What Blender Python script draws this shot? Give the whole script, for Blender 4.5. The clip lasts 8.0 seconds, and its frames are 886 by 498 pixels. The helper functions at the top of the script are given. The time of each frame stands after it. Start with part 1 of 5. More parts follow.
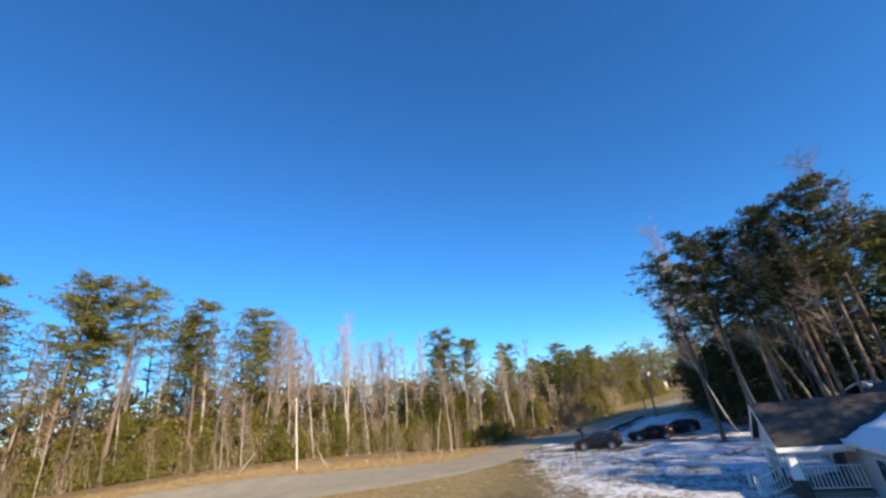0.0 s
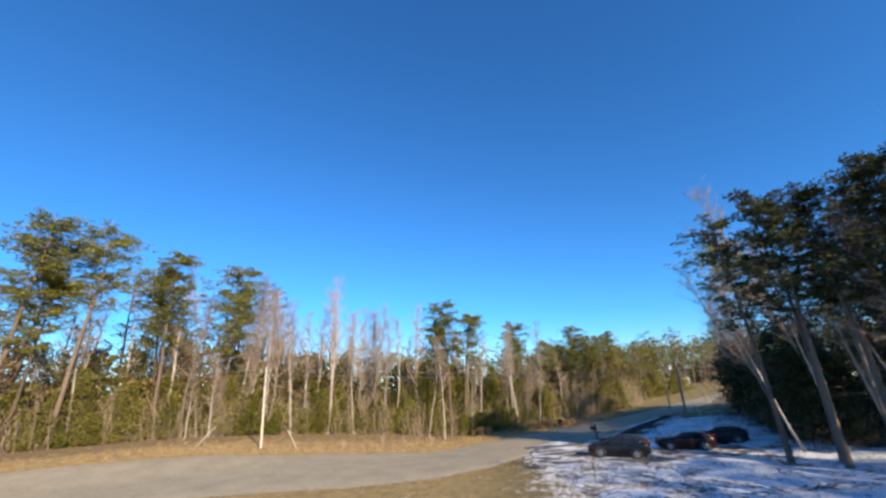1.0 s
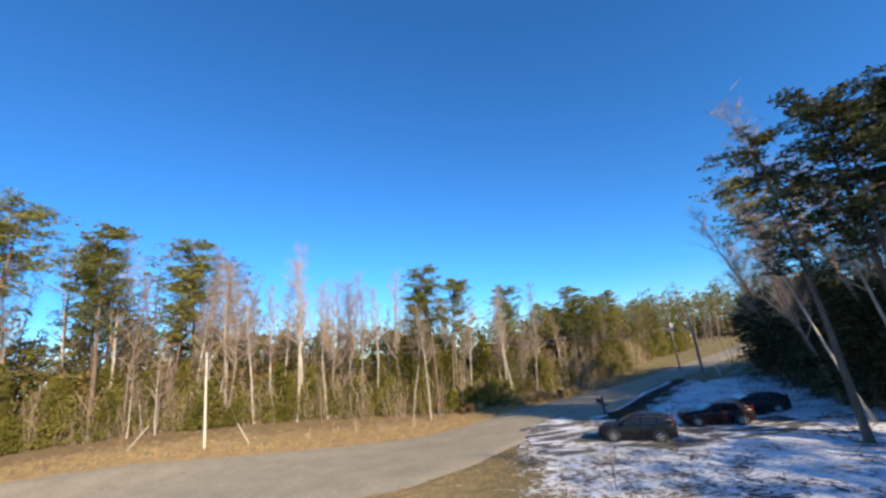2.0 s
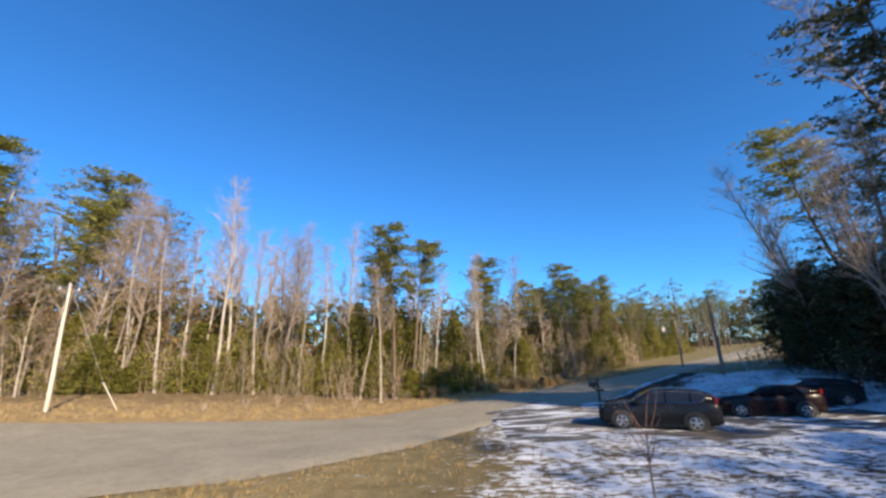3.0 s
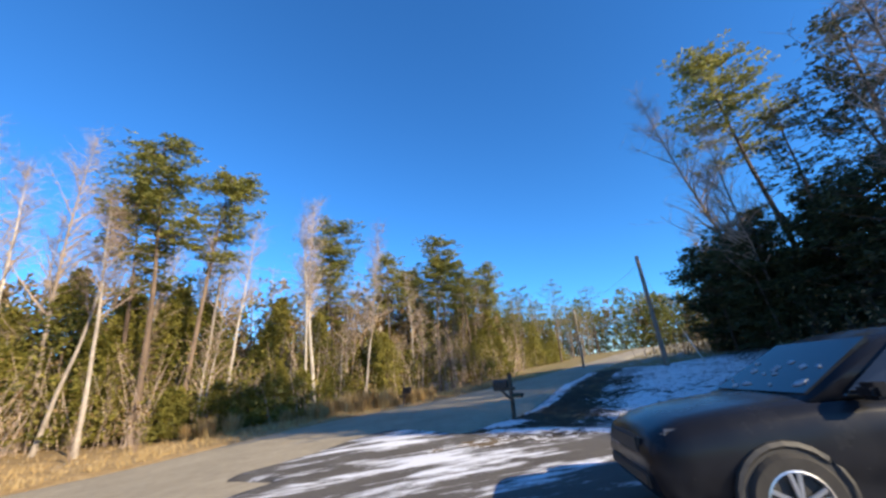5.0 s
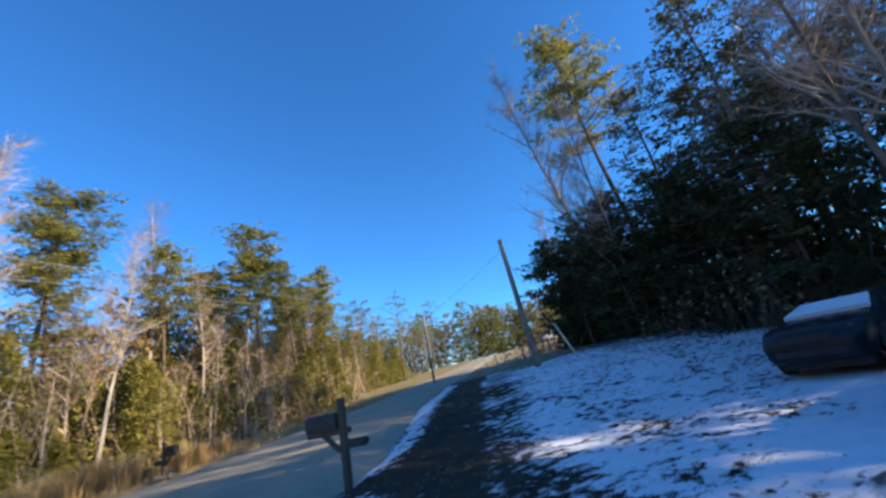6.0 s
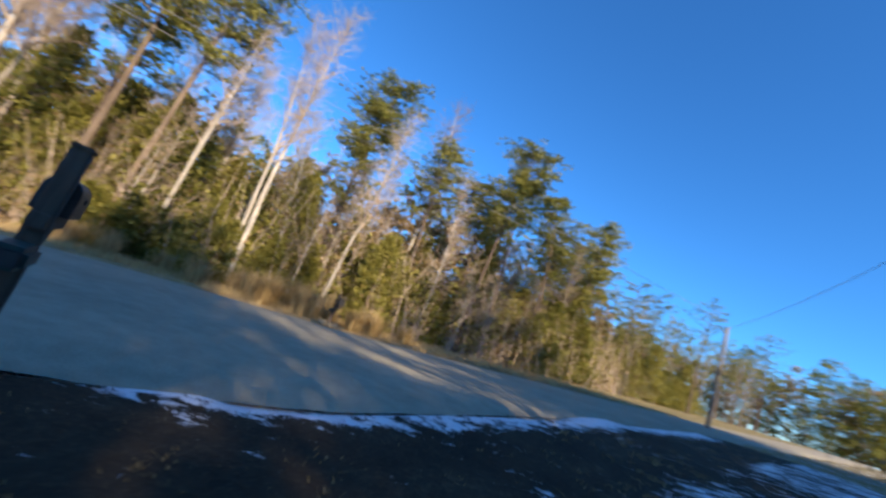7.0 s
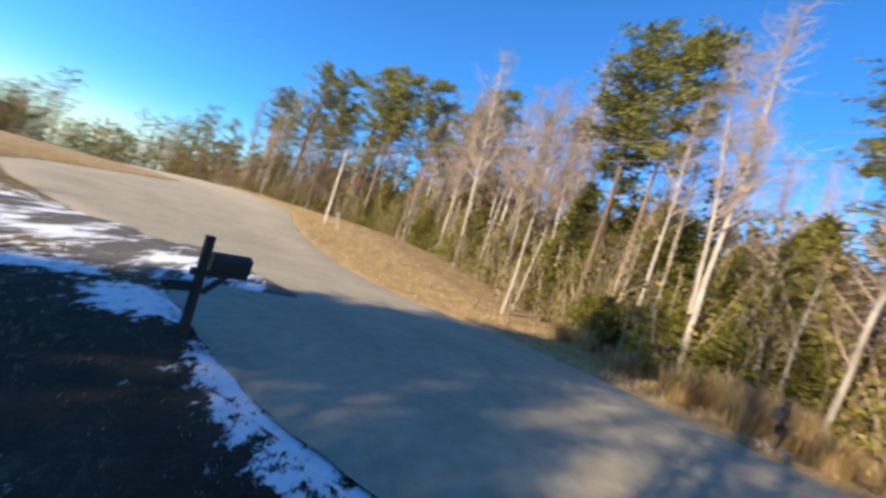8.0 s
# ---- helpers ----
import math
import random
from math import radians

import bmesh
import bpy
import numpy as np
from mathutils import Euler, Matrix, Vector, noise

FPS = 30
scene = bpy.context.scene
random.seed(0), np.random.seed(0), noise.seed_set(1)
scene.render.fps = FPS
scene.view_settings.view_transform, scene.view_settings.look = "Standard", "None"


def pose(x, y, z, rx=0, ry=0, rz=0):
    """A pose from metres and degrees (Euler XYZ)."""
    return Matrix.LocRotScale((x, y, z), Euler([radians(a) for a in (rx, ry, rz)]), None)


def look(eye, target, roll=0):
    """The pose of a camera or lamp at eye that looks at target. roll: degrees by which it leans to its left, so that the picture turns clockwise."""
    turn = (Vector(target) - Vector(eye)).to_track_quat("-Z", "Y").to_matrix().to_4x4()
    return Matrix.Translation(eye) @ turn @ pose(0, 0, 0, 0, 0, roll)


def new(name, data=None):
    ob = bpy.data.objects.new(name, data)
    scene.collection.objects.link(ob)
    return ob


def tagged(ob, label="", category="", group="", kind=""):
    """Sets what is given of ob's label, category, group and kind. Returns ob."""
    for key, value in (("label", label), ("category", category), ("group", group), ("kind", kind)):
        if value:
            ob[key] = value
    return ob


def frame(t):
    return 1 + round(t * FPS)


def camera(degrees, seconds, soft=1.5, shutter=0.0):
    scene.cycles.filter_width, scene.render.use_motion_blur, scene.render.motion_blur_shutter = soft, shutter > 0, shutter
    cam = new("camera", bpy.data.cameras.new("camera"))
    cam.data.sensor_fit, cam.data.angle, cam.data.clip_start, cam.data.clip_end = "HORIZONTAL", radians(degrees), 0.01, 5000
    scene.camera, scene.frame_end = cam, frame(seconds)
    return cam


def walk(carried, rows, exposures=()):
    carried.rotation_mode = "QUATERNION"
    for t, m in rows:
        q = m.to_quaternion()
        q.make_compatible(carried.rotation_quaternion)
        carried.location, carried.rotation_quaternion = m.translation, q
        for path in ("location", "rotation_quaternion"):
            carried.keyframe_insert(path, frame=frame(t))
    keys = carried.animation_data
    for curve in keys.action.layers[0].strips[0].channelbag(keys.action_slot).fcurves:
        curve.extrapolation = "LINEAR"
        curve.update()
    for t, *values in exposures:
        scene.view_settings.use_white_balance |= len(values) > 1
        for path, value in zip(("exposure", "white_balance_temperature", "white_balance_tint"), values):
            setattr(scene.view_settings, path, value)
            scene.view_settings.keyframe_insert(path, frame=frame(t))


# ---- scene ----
cam = camera(96.9, 8.0, soft=2.6, shutter=0.2)
PATH = [
    (0, (0.0, 0.0, 4.905), (-0.007, 9.272, 8.651), -6.44),
    (0.5, (0.9, 4.179, 4.869), (0.537, 13.552, 8.335), -2.64),
    (1, (1.426, 7.858, 5.35), (0.94, 17.285, 8.648), -2.18),
    (1.5, (1.99, 11.321, 6.113), (1.543, 20.878, 9.023), -4.55),
    (1.7, (2.267, 12.711, 6.141), (1.906, 22.35, 8.777), -5.9),
    (2.8, (4.031, 22.764, 3.314), (3.837, 32.429, 5.87), -2.01),
    (3, (4.136, 24.394, 2.759), (4.058, 34.025, 5.451), -1.5),
    (3.5, (4.627, 28.566, 2.033), (4.934, 38.123, 4.961), -1.08),
    (4, (5.223, 32.501, 1.472), (6.312, 41.973, 4.486), -1.15),
    (4.2, (5.62, 34.042, 1.265), (6.821, 43.472, 4.367), -0.86),
    (4.75, (6.9, 37.46, 1.24), (7.394, 39.308, 1.87), -3.41),
    (5.3, (8.317, 40.51, 1.284), (9.091, 42.238, 1.926), -6.8),
    (5.5, (8.705, 41.927, 1.349), (9.673, 43.552, 1.998), -10.01),
    (5.8, (9.7, 43.718, 1.257), (10.879, 45.199, 1.903), -11.75),
    (6, (10.554, 44.527, 1.217), (11.838, 45.924, 1.847), -11.46),
    (6.5, (13.245, 46.877, 0.823), (14.309, 48.451, 1.448), 4.32),
    (6.7, (14.671, 47.743, 0.695), (15.292, 49.554, 1.276), 14.72),
    (6.9, (15.53, 48.318, 0.912), (15.644, 50.261, 1.375), 19.82),
    (7, (15.944, 48.763, 0.99), (15.803, 50.717, 1.394), 20.7),
    (7.2, (16.831, 49.468, 1.156), (16.141, 51.316, 1.485), 21.1),
    (7.4, (17.779, 50.287, 1.419), (16.548, 51.85, 1.622), 17.1),
    (7.5, (18.154, 50.781, 1.502), (16.696, 52.138, 1.677), 15.0),
    (7.7, (18.781, 51.801, 1.756), (17.028, 52.753, 1.89), 14.1),
    (8, (19.12, 53.102, 2.124), (17.144, 53.407, 2.088), 17.2),
]
walk(cam, [(t, look(eye, target, roll)) for t, eye, target, roll in PATH], [(0, 0.68), (2.8, 0.7), (4, 0.76), (5.5, 1.02), (8, 1.02)])

# ---------------------------------------------------------------- light
SUN_TO = Vector((0.545, -0.839, 0.0)).normalized()
SUN_ELEV = radians(25)
world = bpy.data.worlds.new("world")
scene.world = world
world.use_nodes = True
wn = world.node_tree.nodes
sky = wn.new("ShaderNodeTexSky")
sky.sky_type = "NISHITA"
sky.sun_disc = False
sky.sun_elevation = SUN_ELEV
sky.sun_rotation = math.atan2(SUN_TO.x, SUN_TO.y)
sky.altitude = 300
sky.air_density = 1.0
sky.dust_density = 0.0
sky.ozone_density = 1.5
deep = wn.new("ShaderNodeMix")
deep.data_type, deep.blend_type = "RGBA", "MULTIPLY"
deep.inputs[0].default_value = 1.0
# the haze low in the sky keeps more of its red than the deep blue above
split = wn.new("ShaderNodeSeparateColor")
ratio, shift = wn.new("ShaderNodeMath"), wn.new("ShaderNodeMapRange")
ratio.operation = "DIVIDE"
shift.inputs["From Min"].default_value, shift.inputs["From Max"].default_value = 0.5, 1.0
tint = wn.new("ShaderNodeMix")
tint.data_type = "RGBA"
tint.inputs[6].default_value, tint.inputs[7].default_value = (0.28, 0.8, 1.36, 1), (0.6, 0.88, 1.22, 1)
world.node_tree.links.new(sky.outputs[0], split.inputs[0])
world.node_tree.links.new(split.outputs[0], ratio.inputs[0])
world.node_tree.links.new(split.outputs[2], ratio.inputs[1])
world.node_tree.links.new(ratio.outputs[0], shift.inputs[0])
world.node_tree.links.new(shift.outputs[0], tint.inputs[0])
world.node_tree.links.new(tint.outputs[2], deep.inputs[7])
world.node_tree.links.new(sky.outputs[0], deep.inputs[6])
world.node_tree.links.new(deep.outputs[2], wn["Background"].inputs[0])
wn["Background"].inputs[1].default_value = 0.1
sun = bpy.data.lights.new("sun", "SUN")
sun.energy = 5.0
sun.angle = radians(0.6)
sun.color = (1.0, 0.82, 0.57)
sun_ob = new("sun", sun)
to_sun = SUN_TO * math.cos(SUN_ELEV) + Vector((0, 0, math.sin(SUN_ELEV)))
sun_ob.matrix_world = look(to_sun * 300, (0, 0, 0))

# ---------------------------------------------------------------- materials


class Nodes:
    """Short hand for building a node material."""

    def __init__(self, name):
        self.mat = bpy.data.materials.new(name)
        self.mat.use_nodes = True
        self.tree = self.mat.node_tree
        self.bsdf = self.tree.nodes["Principled BSDF"]
        self.pos = None

    def add(self, kind, **values):
        node = self.tree.nodes.new(kind)
        for key, value in values.items():
            node.inputs[key].default_value = value
        return node

    def link(self, a, b):
        self.tree.links.new(a, b)

    def coords(self, world_space=False):
        if world_space:
            return self.add("ShaderNodeNewGeometry").outputs["Position"]
        return self.add("ShaderNodeTexCoord").outputs["Object"]

    def noise(self, scale, detail=4.0, rough=0.6, vec=None, stretch=None):
        n = self.add("ShaderNodeTexNoise", Scale=scale, Detail=detail, Roughness=rough)
        vec = vec or self.coords()
        if stretch:
            m = self.add("ShaderNodeMapping")
            m.inputs["Scale"].default_value = stretch
            self.link(vec, m.inputs["Vector"])
            vec = m.outputs[0]
        self.link(vec, n.inputs["Vector"])
        return n.outputs["Fac"]

    def ramp(self, fac, stops):
        n = self.add("ShaderNodeValToRGB")
        while len(n.color_ramp.elements) < len(stops):
            n.color_ramp.elements.new(0.5)
        for e, (p, c) in zip(n.color_ramp.elements, stops):
            e.position = p
            e.color = (*c, 1) if len(c) == 3 else c
        self.link(fac, n.inputs[0])
        return n.outputs[0]

    def mix(self, fac, a, b):
        n = self.tree.nodes.new("ShaderNodeMix")
        n.data_type = "RGBA"
        for value, socket in ((fac, n.inputs[0]), (a, n.inputs[6]), (b, n.inputs[7])):
            if isinstance(value, (int, float)):
                socket.default_value = value
            elif isinstance(value, tuple):
                socket.default_value = (*value, 1)
            else:
                self.link(value, socket)
        return n.outputs[2]

    def math(self, op, a, b=0.0, clamp=False):
        n = self.tree.nodes.new("ShaderNodeMath")
        n.operation, n.use_clamp = op, clamp
        for value, socket in ((a, n.inputs[0]), (b, n.inputs[1])):
            if isinstance(value, (int, float)):
                socket.default_value = value
            else:
                self.link(value, socket)
        return n.outputs[0]

    def done(self, color, rough=0.8, bump=None, strength=0.3, dist=0.02, metal=0.0, spec=0.5, coat=0.0):
        for value, key in ((color, "Base Color"), (rough, "Roughness")):
            socket = self.bsdf.inputs[key]
            if isinstance(value, tuple):
                socket.default_value = (*value, 1)
            elif isinstance(value, (int, float)):
                socket.default_value = value
            else:
                self.link(value, socket)
        self.bsdf.inputs["Metallic"].default_value = metal
        self.bsdf.inputs["Specular IOR Level"].default_value = spec
        self.bsdf.inputs["Coat Weight"].default_value = coat
        if bump is not None:
            b = self.add("ShaderNodeBump", Strength=strength, Distance=dist)
            self.link(bump, b.inputs["Height"])
            self.link(b.outputs[0], self.bsdf.inputs["Normal"])
        return self.mat

    def random(self):
        return self.add("ShaderNodeObjectInfo").outputs["Random"]

    def island(self):
        return self.add("ShaderNodeNewGeometry").outputs["Random Per Island"]


def two_tone(name, a, b, scale=6.0, rough=0.8, fine=60.0, strength=0.3, dist=0.01, metal=0.0, spec=0.5, stretch=None, vary=0.0, coat=0.0):
    n = Nodes(name)
    big = n.noise(scale, 5, 0.6, stretch=stretch)
    small = n.noise(fine, 3, 0.7, stretch=stretch)
    fac = n.math("ADD", n.math("MULTIPLY", big, 0.7), n.math("MULTIPLY", small, 0.3))
    if vary:
        fac = n.math("ADD", fac, n.math("MULTIPLY", n.math("SUBTRACT", n.random(), 0.5), vary))
    col = n.ramp(fac, [(0.3, a), (0.7, b)])
    return n.done(col, rough, small, strength, dist, metal, spec, coat)


def leafy(name, dark, mid, light, back=0.25):
    """Foliage: colour varies leaf by leaf and tree by tree, with light through the blades."""
    n = Nodes(name)
    fac = n.math("ADD", n.math("MULTIPLY", n.island(), 0.65), n.math("MULTIPLY", n.random(), 0.35))
    col = n.ramp(fac, [(0.1, dark), (0.5, mid), (0.92, light)])
    n.done(col, 0.6, spec=0.25)
    t = n.add("ShaderNodeBsdfTranslucent")
    n.link(col, t.inputs[0])
    m = n.add("ShaderNodeMixShader")
    m.inputs[0].default_value = back
    n.link(n.bsdf.outputs[0], m.inputs[1])
    n.link(t.outputs[0], m.inputs[2])
    n.link(m.outputs[0], n.tree.nodes["Material Output"].inputs[0])
    return n.mat


def ground_material():
    n = Nodes("ground_soil")
    p = n.coords(True)
    big, mid, fine = n.noise(0.25, 4, 0.6, p), n.noise(1.6, 6, 0.7, p), n.noise(14, 5, 0.75, p)
    f1 = n.math("ADD", n.math("MULTIPLY", mid, 0.55), n.math("MULTIPLY", fine, 0.45))
    straw = n.ramp(f1, [(0.32, (0.13, 0.085, 0.04)), (0.5, (0.33, 0.225, 0.105)), (0.68, (0.5, 0.37, 0.19))])
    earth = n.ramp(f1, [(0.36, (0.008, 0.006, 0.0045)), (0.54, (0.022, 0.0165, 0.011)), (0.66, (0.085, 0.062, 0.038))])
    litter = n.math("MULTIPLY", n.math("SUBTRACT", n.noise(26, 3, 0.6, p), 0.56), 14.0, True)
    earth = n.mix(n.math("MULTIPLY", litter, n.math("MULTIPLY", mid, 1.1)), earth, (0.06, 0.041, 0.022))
    green = n.ramp(f1, [(0.3, (0.09, 0.09, 0.03)), (0.7, (0.34, 0.29, 0.12))])
    at = n.add("ShaderNodeAttribute")
    at.attribute_name = "cover"
    sep = n.add("ShaderNodeSeparateColor")
    n.link(at.outputs["Color"], sep.inputs[0])
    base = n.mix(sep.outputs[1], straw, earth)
    base = n.mix(sep.outputs[2], base, green)
    # snow lies where its cover, roughened by fine noise, passes a threshold
    rag = n.math("ADD", n.math("MULTIPLY", n.math("SUBTRACT", n.noise(4.2, 8, 0.8, p, (0.75, 1.3, 1)), 0.5), 3.4),
                 n.math("MULTIPLY", n.math("SUBTRACT", n.noise(0.6, 3, 0.6, p), 0.5), 1.1))
    lie = n.math("MULTIPLY", n.math("SUBTRACT", n.math("ADD", sep.outputs[0], rag), 0.42), 7.0, True)
    snow = n.ramp(n.noise(3, 4, 0.6, p), [(0.3, (0.74, 0.77, 0.82)), (0.7, (0.86, 0.87, 0.89))])
    col = n.mix(lie, base, snow)
    h = n.math("ADD", n.math("MULTIPLY", fine, 0.5), n.math("MULTIPLY", lie, 0.9))
    rough = n.math("SUBTRACT", 0.95, n.math("MULTIPLY", lie, 0.4))
    return n.done(col, rough, h, 0.7, 0.05, spec=0.25)


def road_material():
    n = Nodes("worn_asphalt")
    p = n.coords(True)
    fine, mid, big = n.noise(60, 4, 0.8, p), n.noise(4, 5, 0.6, p), n.noise(0.5, 4, 0.6, p)
    f = n.math("ADD", n.math("MULTIPLY", fine, 0.45), n.math("ADD", n.math("MULTIPLY", mid, 0.25), n.math("MULTIPLY", big, 0.3)))
    col = n.ramp(f, [(0.3, (0.2, 0.174, 0.125)), (0.5, (0.35, 0.302, 0.215)), (0.7, (0.48, 0.415, 0.3))])
    return n.done(col, 0.9, fine, 0.5, 0.012, spec=0.3)


def drive_material():
    n = Nodes("driveway_asphalt")
    p = n.coords(True)
    fine, big = n.noise(45, 4, 0.8, p), n.noise(0.8, 4, 0.6, p)
    f = n.math("ADD", n.math("MULTIPLY", fine, 0.55), n.math("MULTIPLY", big, 0.45))
    col = n.ramp(f, [(0.3, (0.055, 0.05, 0.045)), (0.7, (0.16, 0.147, 0.13))])
    m = n.add("ShaderNodeMapping")
    m.inputs["Rotation"].default_value = (0, 0, 0.2)
    m.inputs["Scale"].default_value = (0.35, 1.3, 1)
    n.link(p, m.inputs[0])
    streak = n.noise(1.0, 7, 0.7, m.outputs[0])
    lie = n.math("MULTIPLY", n.math("SUBTRACT", streak, 0.5), 12.0, True)
    col = n.mix(lie, col, (0.82, 0.84, 0.87))
    return n.done(col, n.math("SUBTRACT", 0.92, n.math("MULTIPLY", lie, 0.35)), n.math("ADD", fine, lie), 0.5, 0.02, spec=0.3)


M_GROUND, M_ROAD, M_DRIVE = ground_material(), road_material(), drive_material()
M_SNOW = two_tone("snow", (0.76, 0.79, 0.84), (0.88, 0.89, 0.91), 3, 0.6, 25, 0.4, 0.03)
M_PINE_BARK = two_tone("pine_bark", (0.06, 0.04, 0.03), (0.22, 0.16, 0.115), 3, 0.95, 18, 0.8, 0.03, stretch=(1, 1, 0.2), vary=0.25)
M_PALE_BARK = two_tone("pale_bark", (0.2, 0.165, 0.13), (0.55, 0.49, 0.42), 2.5, 0.9, 16, 0.5, 0.02, stretch=(1, 1, 0.35), vary=0.35)
M_GREY_BARK = two_tone("grey_bark", (0.1, 0.08, 0.07), (0.3, 0.25, 0.21), 3, 0.9, 18, 0.6, 0.02, stretch=(1, 1, 0.3), vary=0.3)
M_TWIG = two_tone("twig_bark", (0.2, 0.145, 0.11), (0.46, 0.36, 0.28), 1.5, 0.9, 9, 0.2, 0.01, vary=0.4)
M_NEEDLE = leafy("pine_needles", (0.09, 0.1, 0.022), (0.23, 0.225, 0.05), (0.4, 0.365, 0.11), 0.42)
M_CEDAR = leafy("cedar_leaf", (0.08, 0.085, 0.016), (0.21, 0.195, 0.04), (0.38, 0.33, 0.09), 0.42)
# darker copies of the evergreen foliage: the side wood's shade put into colour
M_SHADE_LEAF = leafy("shade_dark_leaf", (0.035, 0.042, 0.018), (0.075, 0.082, 0.034), (0.13, 0.13, 0.058), 0.3)
M_SHADE_NEEDLE = leafy("shade_dark_needles", (0.03, 0.036, 0.014), (0.065, 0.072, 0.028), (0.13, 0.125, 0.055), 0.3)
M_TAN = leafy("dead_leaf", (0.14, 0.09, 0.04), (0.31, 0.215, 0.1), (0.47, 0.35, 0.19), 0.4)
M_STRAW = leafy("dry_grass", (0.28, 0.185, 0.08), (0.5, 0.36, 0.17), (0.68, 0.53, 0.29), 0.42)
M_POLE = two_tone("weathered_pole", (0.14, 0.11, 0.085), (0.34, 0.28, 0.22), 2, 0.9, 30, 0.5, 0.01, stretch=(1, 1, 0.1))
M_WHITE = two_tone("white_paint", (0.66, 0.66, 0.65), (0.82, 0.82, 0.8), 2, 0.5, 40, 0.15, 0.004)
M_PALE_POLE = two_tone("pale_pole", (0.5, 0.45, 0.38), (0.72, 0.67, 0.58), 2, 0.7, 20, 0.2, 0.005, stretch=(1, 1, 0.15))
M_WIRE = two_tone("wire", (0.3, 0.3, 0.3), (0.55, 0.53, 0.5), 2, 0.5, 20, 0.1, 0.002, metal=0.6)

# ---------------------------------------------------------------- helpers


def mesh_of(name, verts, faces, material, smooth=False):
    me = bpy.data.meshes.new(name)
    me.from_pydata([tuple(v) for v in verts], [], faces)
    me.materials.append(material)
    if smooth:
        me.polygons.foreach_set("use_smooth", [True] * len(me.polygons))
    me.update()
    return me


def part(name, data, material, parent, label=""):
    """Links a bmesh or a (verts, faces) pair as one mesh object under a thing or a part."""
    if isinstance(data, bmesh.types.BMesh):
        me = bpy.data.meshes.new(name)
        data.normal_update()
        data.to_mesh(me)
        data.free()
        me.materials.append(material)
    elif isinstance(data, bpy.types.Mesh):
        me = data
    else:
        me = mesh_of(name, data[0], data[1], material)
    ob = new(name, me)
    ob.parent = parent
    if label:
        tagged(ob, label)
    return ob


def thing(name, label, category, group="", kind="", at=None):
    ob = new(name)
    ob.empty_display_size = 0.2
    if at is not None:
        ob.matrix_basis = at
    return tagged(ob, label, category, group, kind)


def smooth(ob):
    ob.data.polygons.foreach_set("use_smooth", [True] * len(ob.data.polygons))
    return ob


def box(sx, sy, sz, at=(0, 0, 0), bevel=0.0, turn=None):
    bm = bmesh.new()
    bmesh.ops.create_cube(bm, size=1)
    bmesh.ops.scale(bm, vec=(sx, sy, sz), verts=bm.verts)
    if bevel:
        bmesh.ops.bevel(bm, geom=bm.edges[:], offset=bevel, segments=2, affect="EDGES", clamp_overlap=True)
    m = Matrix.Translation(at) @ (turn or Matrix())
    bmesh.ops.transform(bm, matrix=m, verts=bm.verts)
    return bm


def join(*bms):
    out = bms[0]
    for b in bms[1:]:
        me = bpy.data.meshes.new("tmp")
        b.to_mesh(me)
        b.free()
        out.from_mesh(me)
        bpy.data.meshes.remove(me)
    return out


def tube(V, F, pts, rads, n=5, cap=False):
    """A tapered tube along pts, added to the lists V and F."""
    base = len(V)
    up = Vector((0.31, 0.17, 0.93)).normalized()
    for i, p in enumerate(pts):
        a, b = pts[max(i - 1, 0)], pts[min(i + 1, len(pts) - 1)]
        d = (Vector(b) - Vector(a)).normalized()
        s = d.cross(up if abs(d.dot(up)) < 0.95 else Vector((1, 0, 0))).normalized()
        c = d.cross(s)
        for k in range(n):
            w = 2 * math.pi * k / n
            V.append(Vector(p) + (s * math.cos(w) + c * math.sin(w)) * rads[i])
    for i in range(len(pts) - 1):
        for k in range(n):
            k2 = (k + 1) % n
            F.append((base + i * n + k, base + i * n + k2, base + (i + 1) * n + k2, base + (i + 1) * n + k))
    if cap:
        F.append(tuple(base + (len(pts) - 1) * n + k for k in range(n)))
        F.append(tuple(base + k for k in reversed(range(n))))


def rod(a, b, r, n=8, r2=None):
    V, F = [], []
    tube(V, F, [Vector(a), Vector(b)], [r, r if r2 is None else r2], n, True)
    return V, F


def soft_step(a, b, v):
    v = min(max((v - a) / (b - a), 0.0), 1.0)
    return v * v * (3 - 2 * v)


def soft_pos(v, w):
    return 0.5 * (v + math.sqrt(v * v + w * w))


def height(x, y):
    """The lie of the land: a shallow dip across the road, rising to both sides."""
    k = soft_step(56, 68, y)
    x0 = 21.0 - 7.5 * soft_step(46, 55, y)
    z = (1 - k) * 0.11 * (soft_pos(x - x0, 2) - soft_pos(x - x0 - 17, 6)) + k * (0.08 * soft_pos(x - 13, 3) - 0.04 * soft_pos(x - 70, 8))
    z -= 0.75 * math.exp(-((x + 1) / 7.5) ** 2) * soft_step(34, 52, y)
    z += 0.088 * (soft_pos(-x - 12, 3) - soft_pos(-x - 22, 4)) * soft_step(-9, 2, y - poly_at(FAR_EDGE, x))
    z -= 0.06 * soft_pos(0.7 * (5 - x - y) - 10, 8)
    return z


def poly_at(line, x):
    """y of a polyline at x."""
    for (x0, y0), (x1, y1) in zip(line, line[1:]):
        if x <= x1 or (x1, y1) == line[-1]:
            return y0 + (y1 - y0) * (x - x0) / (x1 - x0)


